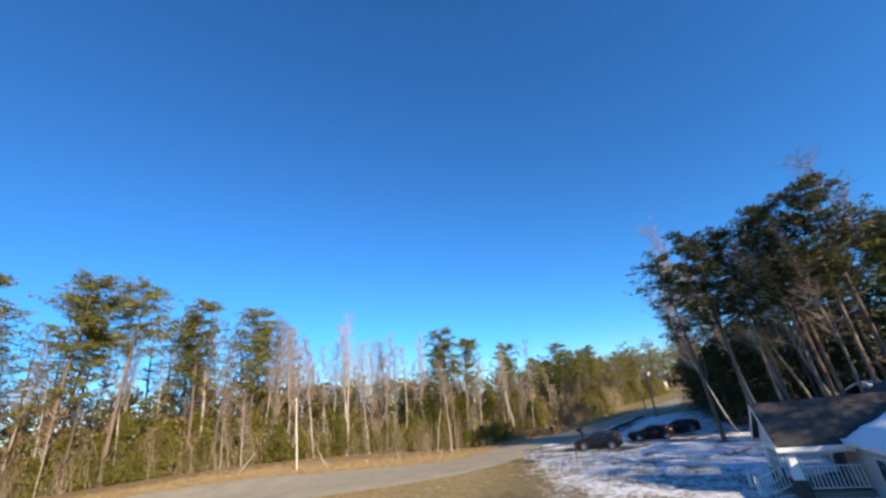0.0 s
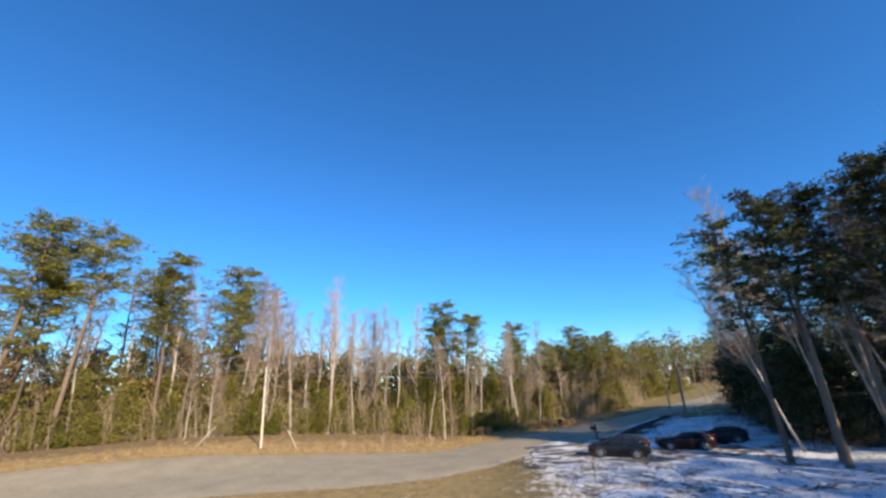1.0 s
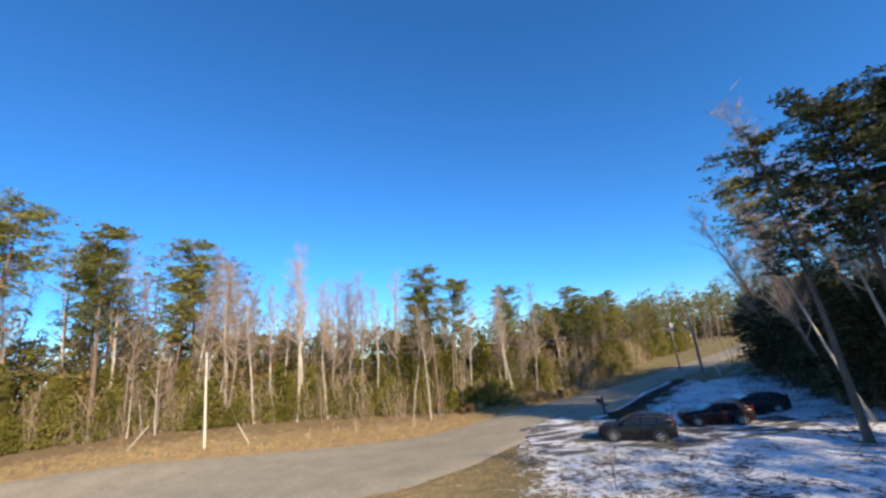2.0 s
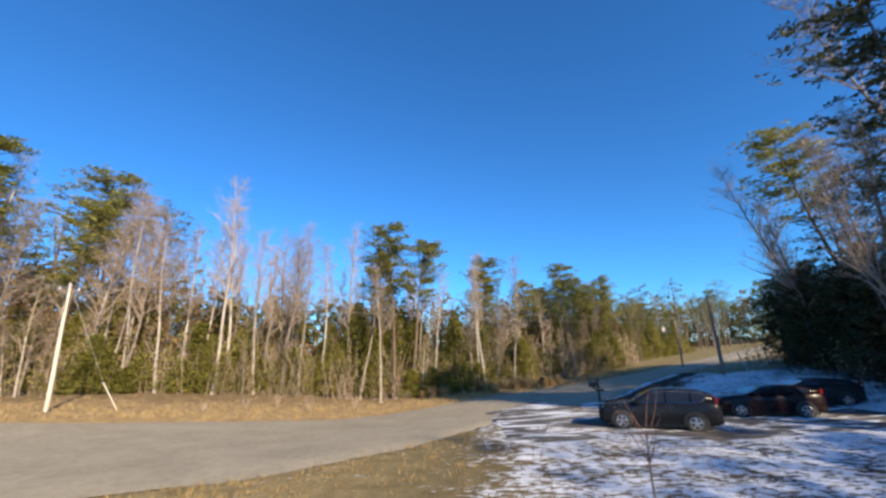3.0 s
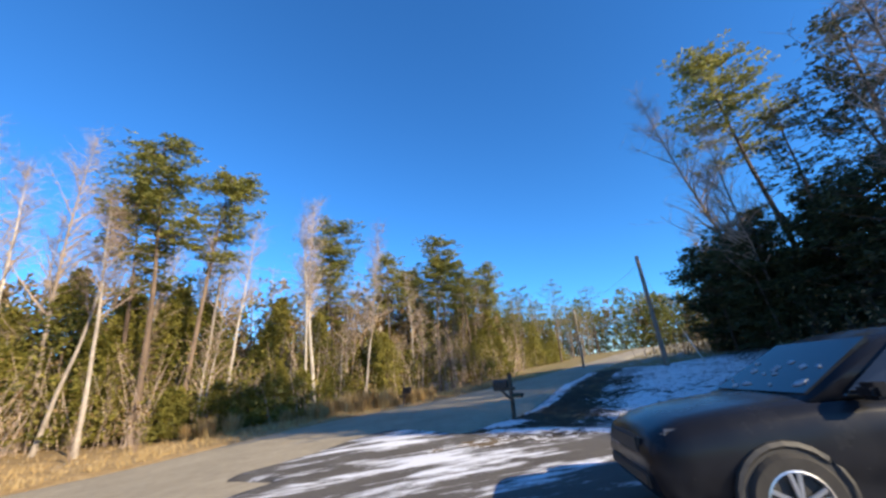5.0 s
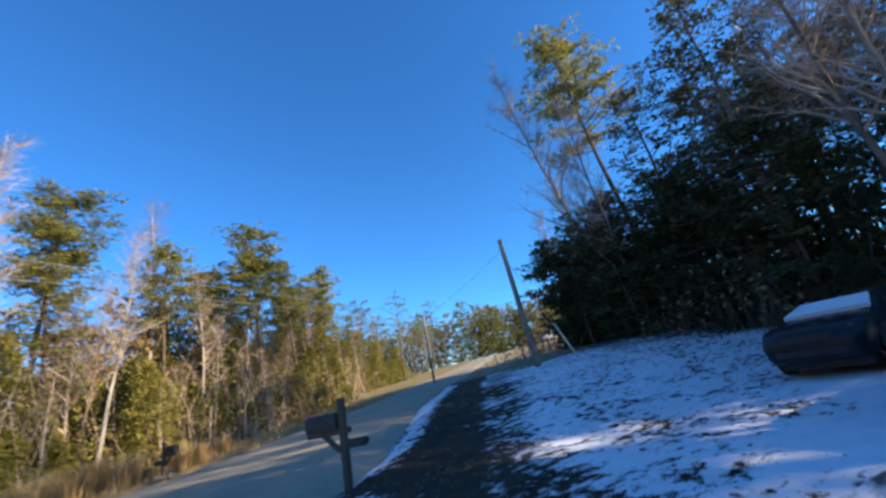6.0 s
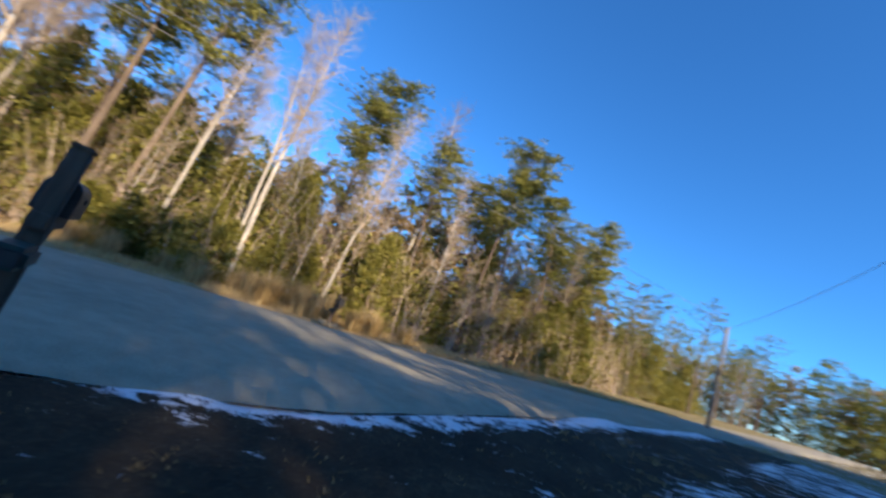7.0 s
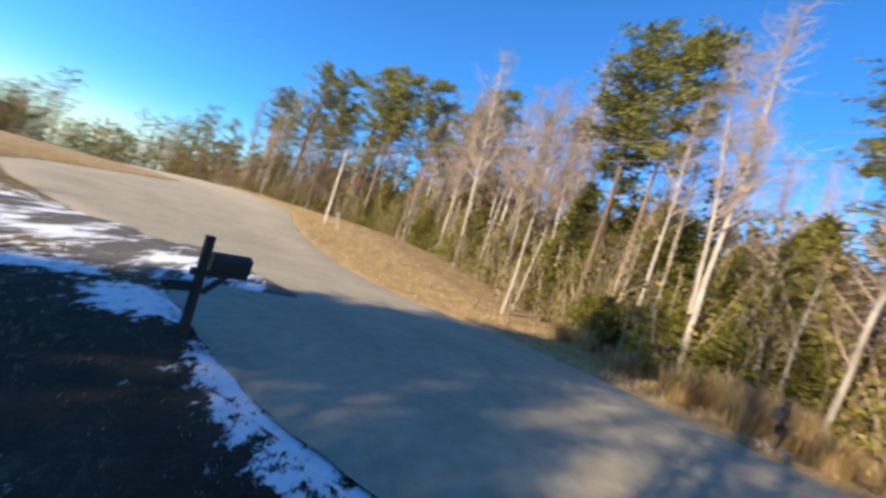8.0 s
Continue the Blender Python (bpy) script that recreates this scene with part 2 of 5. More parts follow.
FAR_EDGE = [(-150, -80), (-100, -30), (-70, 0), (-50, 20), (-39, 31.5), (-30, 39.3), (-21, 43.8), (-15, 45.5), (-8, 48.2), (-3, 51.5), (2, 55.2), (6, 58), (12, 61.3), (19, 64.8), (25, 68.8), (35, 76.3), (60, 96)]
NEAR_EDGE = [(-150, -89), (-100, -39), (-70, -9), (-50, 11), (-39, 22.5), (-30, 29.3), (-22, 31.6), (-15, 32.5), (-6, 34), (-1, 35.8), (2.5, 39.5), (5.5, 44), (9.5, 48.3), (13.6, 51.25), (15.5, 52.85), (19.3, 56.85), (23, 60.2), (35, 70.2), (60, 90)]


def dist_line(line, x, y):
    best = 1e9
    for (x0, y0), (x1, y1) in zip(line, line[1:]):
        dx, dy = x1 - x0, y1 - y0
        k = min(max(((x - x0) * dx + (y - y0) * dy) / (dx * dx + dy * dy), 0), 1)
        best = min(best, math.hypot(x - x0 - k * dx, y - y0 - k * dy))
    return best

# ---------------------------------------------------------------- ground


def spread(dense, far, step, grow):
    """Grid lines: even inside dense, then widening out to far."""
    lo, hi = dense
    vals = list(np.arange(lo, hi + step / 2, step))
    s, v = step, hi
    while v < far:
        s *= grow
        v += s
        vals.append(v)
    s, v = step, lo
    while v > -far:
        s *= grow
        v -= s
        vals.insert(0, v)
    return vals


SNOW_EDGE = [(13.2, 47.5), (15.4, 49.75), (16.4, 50.75), (19, 53.3), (22.4, 56.6), (25, 58.7)]
ROAD_SNOW = [(13.4, 51.5), (15.3, 52.45), (19.3, 56.4), (23.2, 59.8)]


DRIVE_LEFT = [(4.2, 42.6), (9.6, 49.0), (12.3, 48.0), (13.1, 46.95), (13.7, 46.15), (14.4, 45.65), (15.4, 45.35), (17.4, 45.2), (22, 45.6), (25, 46)]
DRIVE_RIGHT = [(3.4, 40.2), (7.5, 38.9), (10, 38.7), (13, 38.4), (17, 38.9), (21, 39.8), (24, 40.5)]


def covers(x, y):
    """Snow, bare earth and green grass at a place, 0 to 1 each."""
    road = poly_at(NEAR_EDGE, x)
    snow = earth = green = 0.0
    if y < road + 1:
        left = 4.6 + 0.05 * (y - 30) + (2.2 if y > 44 else 0)
        snow = 0.55 * soft_step(left - 2.2, left + 2.6, x) + 0.16 * soft_step(13, 17, x)
        if x > 12.5:
            edge = poly_at(SNOW_EDGE, max(x, 13.2))
            if y > edge:
                snow *= 1 - soft_step(-0.1, 0.35, y - edge)
            elif y > edge - 2.5:
                snow = max(0.34 * soft_step(edge - 0.6, edge - 2.2, y) + 0.36, 0.0)
        # the bright bank shoved up beside the driveway
        if 11.5 < x < 22:
            b = y - poly_at(DRIVE_LEFT, x)
            if -0.15 < b < 0.8:
                snow = max(snow, 1.0 - 0.5 * soft_step(0.15, 0.7, b))
        if x < 12.2 and y > 45:
            snow *= 0.75
        snow *= 1 - 0.45 * soft_step(25, 30, x)
        snow *= 1 - 0.9 * soft_step(58, 62, y)
        snow = max(snow, 0.26 * soft_step(16, 6, y))
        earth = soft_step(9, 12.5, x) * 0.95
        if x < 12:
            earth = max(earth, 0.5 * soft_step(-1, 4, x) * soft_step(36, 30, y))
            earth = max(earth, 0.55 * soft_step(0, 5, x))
            green = 0.4 * soft_step(-14, -2, x) * (1 - soft_step(3, 8, x))
    if y < road + 0.3:
        snow = max(snow, 0.85 * (1 - soft_step(0.3, 1.3, math.hypot((x - 12.5) * 0.8, y - 50.0))))
    d = dist_line(ROAD_SNOW, x, y)
    if x > 12.5:
        snow = max(snow, 0.74 * (1 - soft_step(0.15, 0.8, d)))
    if y > poly_at(FAR_EDGE, x):
        k = y - poly_at(FAR_EDGE, x)
        earth = 0.3 * soft_step(6, 11, k) + 0.3 * soft_step(12, 18, x)
        if x > 24 and y < 120:
            green, earth = 0.55, 0.1
    if x > 25 and 56 < y < 140 and y < poly_at(FAR_EDGE, x):
        green, earth, snow = 0.45, 0.15, 0.22
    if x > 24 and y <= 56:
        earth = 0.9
    return snow, min(earth, 1.0), green


def build_ground():
    xs, ys = spread((-30, 34), 1500, 0.38, 1.14), spread((16, 72), 1500, 0.38, 1.14)
    V, C = [], []
    for y in ys:
        for x in xs:
            s, e, g = covers(x, y) if abs(x) < 140 and -60 < y < 190 else (0.0, 0.7, 0.3)
            z = height(x, y) + 0.05 * noise.noise((x * 0.35, y * 0.35, 0)) + 0.018 * noise.noise((x * 1.7, y * 1.7, 3)) + 0.03 * s
            inside = poly_at(NEAR_EDGE, x) - 0.25 < y < poly_at(FAR_EDGE, x) + 0.25
            if inside:
                z = height(x, y) - 0.10
            V.append((x, y, z))
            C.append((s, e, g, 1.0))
    w = len(xs)
    F = [(j * w + i, j * w + i + 1, (j + 1) * w + i + 1, (j + 1) * w + i) for j in range(len(ys) - 1) for i in range(w - 1)]
    me = mesh_of("ground", V, F, M_GROUND, True)
    at = me.attributes.new("cover", "FLOAT_COLOR", "POINT")
    at.data.foreach_set("color", np.array(C, dtype=np.float32).ravel())
    return tagged(new("ground", me), "winter yard and verges of straw grass, bare earth and patchy snow", "ground", kind="structure")


build_ground()


def build_road():
    V, F = [], []
    xs = list(np.arange(-120, 8, 0.6)) + list(np.arange(8, 26, 0.15)) + list(np.arange(26, 60.1, 0.6))
    n = 16
    for x in xs:
        a, b = poly_at(NEAR_EDGE, x), poly_at(FAR_EDGE, x)
        a += 0.14 * noise.noise((x * 0.8, 1, 0)) + 0.1 * noise.noise((x * 2.9, 9, 0))
        b += 0.15 * noise.noise((x * 0.8, 5, 0))
        for k in range(n + 1):
            y = a + (b - a) * k / n
            crown = 0.05 * (1 - (2 * k / n - 1) ** 2)
            V.append((x, y, height(x, y) + crown - (0.07 if k in (0, n) else 0.0)))
    for i in range(len(xs) - 1):
        for k in range(n):
            o = i * (n + 1) + k
            F.append((o, o + n + 1, o + n + 2, o + 1))
    return tagged(new("road", mesh_of("road", V, F, M_ROAD, True)), "pale worn asphalt country road without markings", "road", kind="structure")


build_road()

def build_drive():
    V, F = [], []
    n, m = 60, 22
    for i in range(n + 1):
        u = i / n
        x0, x1 = 6.0 + (22.5 - 6.0) * u, 6.3 + (22.5 - 6.3) * u
        ya, yb = poly_at(DRIVE_RIGHT, x0), poly_at(DRIVE_LEFT, x1)
        if x1 < 9.6:
            yb = poly_at(NEAR_EDGE, x1) + 0.5 + 3.2 * soft_step(3.2, 6, x1)
        elif x1 < 12.2:
            yb += (poly_at(NEAR_EDGE, x1) + 3.7 - 3.2 * soft_step(9.6, 11.4, x1) - yb) * (1 - soft_step(9.6, 12.2, x1))
        for k in range(m + 1):
            q = k / m
            x, y = x0 + (x1 - x0) * q, ya + (yb - ya) * q
            x += 0.9 * (1 - u) ** 8 * noise.noise((y * 0.8, 3, 0))
            V.append((x, y, height(x, y) + 0.03 + 0.045 * soft_step(-1, 1, y - poly_at(NEAR_EDGE, x)) - (0.12 if k in (0, m) or i in (0, n) else 0)))
    for i in range(n):
        for k in range(m):
            o = i * (m + 1) + k
            F.append((o, o + m + 1, o + m + 2, o + 1))
    return tagged(new("driveway", mesh_of("driveway", V, F, M_DRIVE, True)), "asphalt driveway streaked with leftover snow", "driveway", kind="structure")


build_drive()

# ---------------------------------------------------------------- trees
rng = random.Random(7)


def wander(start, direction, length, steps, bend, lift=0.0):
    """A crooked line for a trunk or limb."""
    pts, d, p = [Vector(start)], Vector(direction).normalized(), Vector(start)
    for _ in range(steps):
        d = (d + Vector((rng.uniform(-bend, bend), rng.uniform(-bend, bend), rng.uniform(-bend, bend) + lift))).normalized()
        p = p + d * (length / steps)
        pts.append(p.copy())
    return pts


def tuft(V, F, c, r, count, flat=0.6):
    """A brush of blades round a twig's end, each widening outwards."""
    for _ in range(count):
        a, e = rng.uniform(0, 6.283), rng.uniform(-0.5, 1.0)
        d = Vector((math.cos(a) * math.cos(e), math.sin(a) * math.cos(e), math.sin(e) * flat))
        s = d.cross(Vector((rng.uniform(-1, 1), rng.uniform(-1, 1), rng.uniform(-1, 1)))).normalized() * r * rng.uniform(0.12, 0.22)
        q = c + d * r * rng.uniform(0.7, 1.2)
        o = len(V)
        V.extend((c, q + s, q - s * 0.7))
        F.append((o, o + 1, o + 2))


def spike(V, F, a, b, r):
    """A fine twig: a three-sided point."""
    d = (b - a).normalized()
    s = d.cross(Vector((0.3, 0.8, 0.52))).normalized() * r
    c = d.cross(s)
    o = len(V)
    V.extend((a + s, a - s * 0.5 + c * 0.87, a - s * 0.5 - c * 0.87, b))
    F.extend(((o, o + 1, o + 3), (o + 1, o + 2, o + 3), (o + 2, o, o + 3)))


def pine_data(h, bare, spread_r, limbs, lean, tufts=12, blades=8):
    T, TF, L, LF, N, NF = [], [], [], [], [], []
    trunk = wander((0, 0, -0.4), (lean, 0, 1), h, 12, 0.035)
    r0 = h * 0.0115
    tube(T, TF, trunk, [r0 * (1.25 if i == 0 else 1 - 0.9 * i / 12) for i in range(13)], 8)
    for k in range(limbs):
        u = bare + (1 - bare) * (k / limbs) ** 0.85
        i = min(int(u * 12), 11)
        p = trunk[i].lerp(trunk[i + 1], u * 12 - i)
        a = rng.uniform(0, 6.283)
        v = (u - bare) / (1 - bare)
        shape = math.sqrt(max(0.1, 1 - ((v - 0.42) / 0.62) ** 2))
        ln = spread_r * shape * rng.uniform(0.5, 1.1)
        line = wander(p, (math.cos(a), math.sin(a), rng.uniform(-0.15, 0.45)), ln, 4, 0.16, 0.04)
        tube(L, LF, line, [0.045, 0.035, 0.025, 0.016, 0.008], 3)
        for _ in range(tufts):
            w = rng.uniform(0.3, 1.0)
            j = min(int(w * 4), 3)
            c = line[j].lerp(line[j + 1], w * 4 - j) + Vector((rng.gauss(0, 0.3), rng.gauss(0, 0.3), rng.gauss(0.1, 0.14))) * (0.5 + ln * 0.25)
            tuft(N, NF, c, rng.uniform(0.26, 0.5), blades)
    for _ in range(10):
        u = rng.uniform(0.25, bare)
        i = int(u * 12)
        a = rng.uniform(0, 6.283)
        line = wander(trunk[i], (math.cos(a), math.sin(a), rng.uniform(-0.3, 0.2)), rng.uniform(0.5, 1.8), 3, 0.2)
        tube(L, LF, line, [0.03, 0.02, 0.012, 0.004], 3)
    return (T, TF), (L, LF), (N, NF)


def bare_data(h, fork, spread_r, lean, limbs=24, twigs=8, leaves=0, fine=4):
    T, TF, L, LF, D, DF = [], [], [], [], [], []
    trunk = wander((0, 0, -0.3), (lean, 0, 1), h, 14, 0.05)
    r0 = h * 0.0085
    tube(T, TF, trunk, [r0 * (1.3 if i == 0 else 1 - 0.93 * i / 14) for i in range(15)], 7)
    for k in range(limbs):
        u = fork + (0.97 - fork) * k / limbs
        i = min(int(u * 14), 13)
        p = trunk[i].lerp(trunk[i + 1], u * 14 - i)
        a = rng.uniform(0, 6.283)
        ln = spread_r * (1.15 - 0.75 * (u - fork) / (1 - fork)) * rng.uniform(0.5, 1.1)
        line = wander(p, (math.cos(a) * 0.75, math.sin(a) * 0.75, rng.uniform(0.55, 1.1)), ln, 6, 0.17, 0.05)
        rr = r0 * (1 - u) * 0.55 + 0.012
        tube(L, LF, line, [rr * (1 - 0.85 * j / 6) for j in range(7)], 4)
        for _ in range(twigs):
            j = rng.randint(1, 5)
            b = rng.uniform(0, 6.283)
            tw = wander(line[j], (math.cos(b), math.sin(b), rng.uniform(0.2, 1.2)), ln * rng.uniform(0.25, 0.55), 2, 0.25, 0.05)
            spike(L, LF, tw[0], tw[1], 0.013)
            spike(L, LF, tw[0].lerp(tw[1], 0.7), tw[2], 0.01)
            for _ in range(fine):
                b2 = rng.uniform(0, 6.283)
                t2 = wander(tw[rng.randint(0, 2)], (math.cos(b2), math.sin(b2), rng.uniform(0.1, 1.1)), rng.uniform(0.5, 1.3), 1, 0.3)
                spike(L, LF, t2[0], t2[1], 0.009)
            if leaves and rng.random() < leaves:
                tuft(D, DF, tw[-1], 0.22, 6, 0.9)
    return (T, TF), (L, LF), (D, DF)


def cedar_data(h, r, tufts=430):
    T, TF, N, NF = [], [], [], []
    tube(T, TF, wander((0, 0, -0.2), (0, 0, 1), h * 0.95, 6, 0.04), [0.07, 0.06, 0.05, 0.04, 0.03, 0.02, 0.01], 6)
    for _ in range(tufts):
        u = rng.random() ** 1.1
        a = rng.uniform(0, 6.283)
        lump = 1 + 0.28 * math.sin(a * 3 + u * 7) + 0.2 * math.sin(a * 5 - u * 11)
        rad = r * (1 - u) ** 0.65 * lump * rng.uniform(0.55, 1.05)
        tuft(N, NF, Vector((math.cos(a) * rad, math.sin(a) * rad, 0.15 + u * h)), rng.uniform(0.17, 0.36), 8, 1.0)
    return (T, TF), (N, NF)


def keep(data, material, name):
    return mesh_of(name, data[0], data[1], material)


def pine_kind(*a, leaf=None, **k):
    t, l, n = pine_data(*a, **k)
    return [("trunk", keep(t, M_PINE_BARK, "trunk")), ("branchwork", keep(l, M_PINE_BARK, "branchwork")), ("crown", keep(n, leaf or M_NEEDLE, "crown"))]


def bare_kind(bark, *a, **k):
    t, l, d = bare_data(*a, **k)
    out = [("trunk", keep(t, bark, "trunk")), ("crown", keep(l, M_TWIG, "crown"))]
    if d[0]:
        out.append(("dead_foliage", keep(d, M_TAN, "dead_foliage")))
    return out


def cedar_kind(leaf, *a, **k):
    t, n = cedar_data(*a, **k)
    return [("trunk", keep(t, M_PINE_BARK, "trunk")), ("crown", keep(n, leaf, "crown"))]


PINES = [pine_kind(20, 0.6, 3.4, 54, 0.02, tufts=15), pine_kind(21, 0.6, 3.9, 56, -0.03, tufts=15), pine_kind(18, 0.52, 3.2, 54, 0.05, tufts=15), pine_kind(20, 0.48, 3.5, 58, 0.0, tufts=15)]
BARES = [bare_kind(M_PALE_BARK, 18, 0.45, 3.2, 0.02), bare_kind(M_PALE_BARK, 17, 0.5, 2.6, -0.06), bare_kind(M_PALE_BARK, 19, 0.4, 3.6, 0.08, limbs=28),
         bare_kind(M_GREY_BARK, 16, 0.35, 3.8, 0.0, limbs=28), bare_kind(M_GREY_BARK, 17, 0.38, 3.2, 0.05, limbs=26)]
# plainer trees for the depth of the woods
BACKS = [bare_kind(M_PALE_BARK, 17, 0.32, 3.0, 0.03, limbs=16, twigs=5, fine=3), bare_kind(M_GREY_BARK, 16, 0.25, 3.2, -0.04, limbs=18, twigs=5, fine=3),
         bare_kind(M_GREY_BARK, 18, 0.3, 2.8, 0.0, limbs=16, twigs=5, fine=3, leaves=0.25)]
BACK_PINES = [pine_kind(19, 0.45, 4.2, 30, 0.02, tufts=8, blades=6), pine_kind(18, 0.4, 4.0, 32, -0.02, tufts=8, blades=6)]
# pines beside the yard, with shade already in their needle colour
SHADE_PINES = [pine_kind(19, 0.36, 4.2, 44, 0.03, tufts=9, blades=7, leaf=M_SHADE_NEEDLE), pine_kind(17, 0.28, 3.8, 44, -0.04, tufts=9, blades=7, leaf=M_SHADE_NEEDLE),
              pine_kind(18, 0.46, 4.0, 40, 0.06, tufts=9, blades=7, leaf=M_SHADE_NEEDLE)]
TALL_PINES = [pine_kind(20, 0.5, 3.5, 54, 0.02, tufts=12, blades=8, leaf=M_SHADE_NEEDLE), pine_kind(21, 0.52, 3.6, 54, -0.02, tufts=12, blades=8, leaf=M_SHADE_NEEDLE)]
LOW_PINES = [pine_kind(8, 0.07, 2.7, 44, 0.02, tufts=11, blades=8, leaf=M_SHADE_NEEDLE), pine_kind(6.5, 0.06, 2.4, 40, -0.03, tufts=11, blades=8, leaf=M_SHADE_NEEDLE)]
THINS = [bare_kind(M_PALE_BARK, 9, 0.35, 1.6, 0.03, limbs=14, twigs=4, fine=3, leaves=0.15), bare_kind(M_PALE_BARK, 8, 0.3, 1.8, -0.05, limbs=14, twigs=4, fine=3, leaves=0.35),
         bare_kind(M_GREY_BARK, 7, 0.25, 1.7, 0.04, limbs=14, twigs=4, fine=3, leaves=0.6)]
CEDARS = [cedar_kind(M_CEDAR, 3.8, 1.7, 460), cedar_kind(M_CEDAR, 2.8, 1.5, 380), cedar_kind(M_CEDAR, 5.4, 1.8, 560)]
# cedar shapes again, leaves darkened for the shade under the pines
SHADE_BUSHES = [cedar_kind(M_SHADE_LEAF, 3.6, 1.7, 420), cedar_kind(M_SHADE_LEAF, 5.2, 1.9, 520)]

TREE_TAGS = {
    "pine_tree": ("tall pine with bare lower trunk and clumped green crown", "pine tree", "pines of the woods"),
    "young_pine": ("young pine needled down to the ground, shade in its needle colour", "pine tree", "young pines beside the yard"),
    "bare_tree": ("leafless winter tree with pale trunk and fine twigs", "tree", "bare trees of the woods"),
    "young_tree": ("slender leafless young tree at the wood's edge", "tree", "young trees of the woods"),
    "shaded_bush": ("evergreen bush under the pines, leaves coloured as in shade", "bush", "dark bushes beside the yard"),
    "cedar_bush": ("dense green evergreen bush at the wood's edge", "bush", "evergreen bushes of the woods"),
}


def plant(name, kinds, x, y, size=1.0, turn=None, pick=None, lean=0.0, label="", tall=1.0):
    """One tree: an Empty at its foot with its parts; alike trees share meshes."""
    kind = kinds[pick if pick is not None else rng.randrange(len(kinds))]
    rz = turn if turn is not None else rng.uniform(0, 360)
    m = pose(x, y, height(x, y), 0, lean, 0) @ pose(0, 0, 0, 0, 0, rz) @ Matrix.Diagonal((size, size, size * tall, 1))
    tag = TREE_TAGS[name]
    ob = thing(name, label or tag[0], tag[1], tag[2], at=m)
    for pname, me in kind:
        tagged(part(pname, me, None, ob), kind="" if pname == "trunk" else "stuff")
    return ob


# the wood beyond the road
def wood_front(x):
    line = [(-150, -66), (-100, -16), (-70, 14), (-54, 34), (-45, 46), (-36, 54.5), (-14, 60.5), (0, 64.5), (6, 64), (12, 66), (21, 72.2), (31, 83), (60, 104)]
    return poly_at(line, x)


KEY = []


def far_enough(x, y, gap):
    if any((x - a) ** 2 + (y - b) ** 2 < gap * gap for a, b in KEY):
        return False
    KEY.append((x, y))
    return True


# trees that stand out
plant("bare_tree", BARES, -13.5, 61.5, 0.95, pick=1, turn=20)
plant("bare_tree", BARES, -26.3, 59.2, 1.15, pick=0, turn=60)
plant("bare_tree", BARES, -24.6, 60.0, 1.1, pick=1, turn=160)
plant("pine_tree", PINES, -1.2, 64.2, 0.85, pick=1, turn=40)
plant("pine_tree", PINES, 0.6, 65.0, 0.8, pick=0, turn=140)
plant("pine_tree", PINES, -2.6, 66.0, 0.84, pick=2, turn=230)
plant("bare_tree", BARES, 7.6, 63.7, 0.82, pick=1, turn=10)
plant("bare_tree", BARES, 7.1, 64.1, 0.68, pick=0, turn=200)
plant("bare_tree", BARES, -1.9, 60.6, 0.72, pick=0, turn=120, lean=2)
plant("bare_tree", BARES, -4.0, 61.9, 0.74, pick=1, turn=250, lean=3)
plant("bare_tree", BARES, 12.4, 71.8, 0.78, pick=2, turn=300)
plant("pine_tree", PINES, 8.7, 69.6, 0.6, pick=3, turn=10)
for a, b in ((-13.5, 61.5), (-26.3, 59.2), (-1.2, 64.2), (0.6, 65), (-2.6, 66), (6.6, 62.5), (11.4, 70.6), (7.7, 68.4)):
    KEY.append((a, b))

made = 0
for _ in range(4000):
    if made >= 192:
        break
    x = rng.uniform(-66, 30)
    depth = rng.random() ** 1.3 * 26
    y = wood_front(x) + depth
    if not far_enough(x, y, 1.5 + depth * 0.03):
        continue
    made += 1
    tall = 1.0 + 0.24 * soft_step(-22, -42, x) - 0.36 * soft_step(1, 6, x)
    deep = depth > 8
    pine_share = 0.42 if x < -28 else (0.0 if x < 4 else 0.5)
    if rng.random() < pine_share:
        plant("pine_tree", BACK_PINES if deep else PINES, x, y, tall * rng.uniform(0.82, 1.08))
    else:
        plant("bare_tree", BACKS if deep else BARES, x, y, tall * rng.uniform(0.75, 1.05), lean=rng.uniform(-5, 5))
for _ in range(84):
    x = rng.uniform(-70, 28)
    plant("young_tree", THINS, x, wood_front(x) + rng.uniform(-1.2, 7), rng.uniform(0.6, 1.15), lean=rng.uniform(-9, 9))
for _ in range(96):
    x = rng.uniform(-60, 26)
    plant("cedar_bush", CEDARS, x, wood_front(x) + rng.uniform(-0.6, 5), rng.uniform(0.65, 1.2) * (0.75 if 0 < x < 7 else 1.0))
# wood's far end along the road and beyond the field
for _ in range(40):
    x = rng.uniform(22, 70)
    y = wood_front(x) + rng.uniform(1, 16)
    if rng.random() < 0.5:
        plant("pine_tree", BACK_PINES, x, y, rng.uniform(0.5, 0.72))
    else:
        plant("bare_tree", BACKS, x, y, rng.uniform(0.5, 0.72))
# trees before the far house
for x, y, s in ((38, 94, 0.5), (43, 98, 0.55), (49, 101, 0.5)):
    plant("pine_tree", BACK_PINES, x, y, s)
for k in range(12):
    plant("cedar_bush", CEDARS, 33 + 1.3 * k, 88 + 1.0 * k + rng.uniform(-2, 2), rng.uniform(0.8, 1.2))
# the wood where the road runs out of sight
for _ in range(46):
    x = rng.uniform(-120, -44)
    far_y = wood_front(x) + rng.random() * 12
    if rng.random() < 0.4:
        plant("pine_tree", BACK_PINES, x, far_y, rng.uniform(0.75, 1.0))
    else:
        plant("bare_tree", BACKS, x, far_y, rng.uniform(0.65, 0.95))
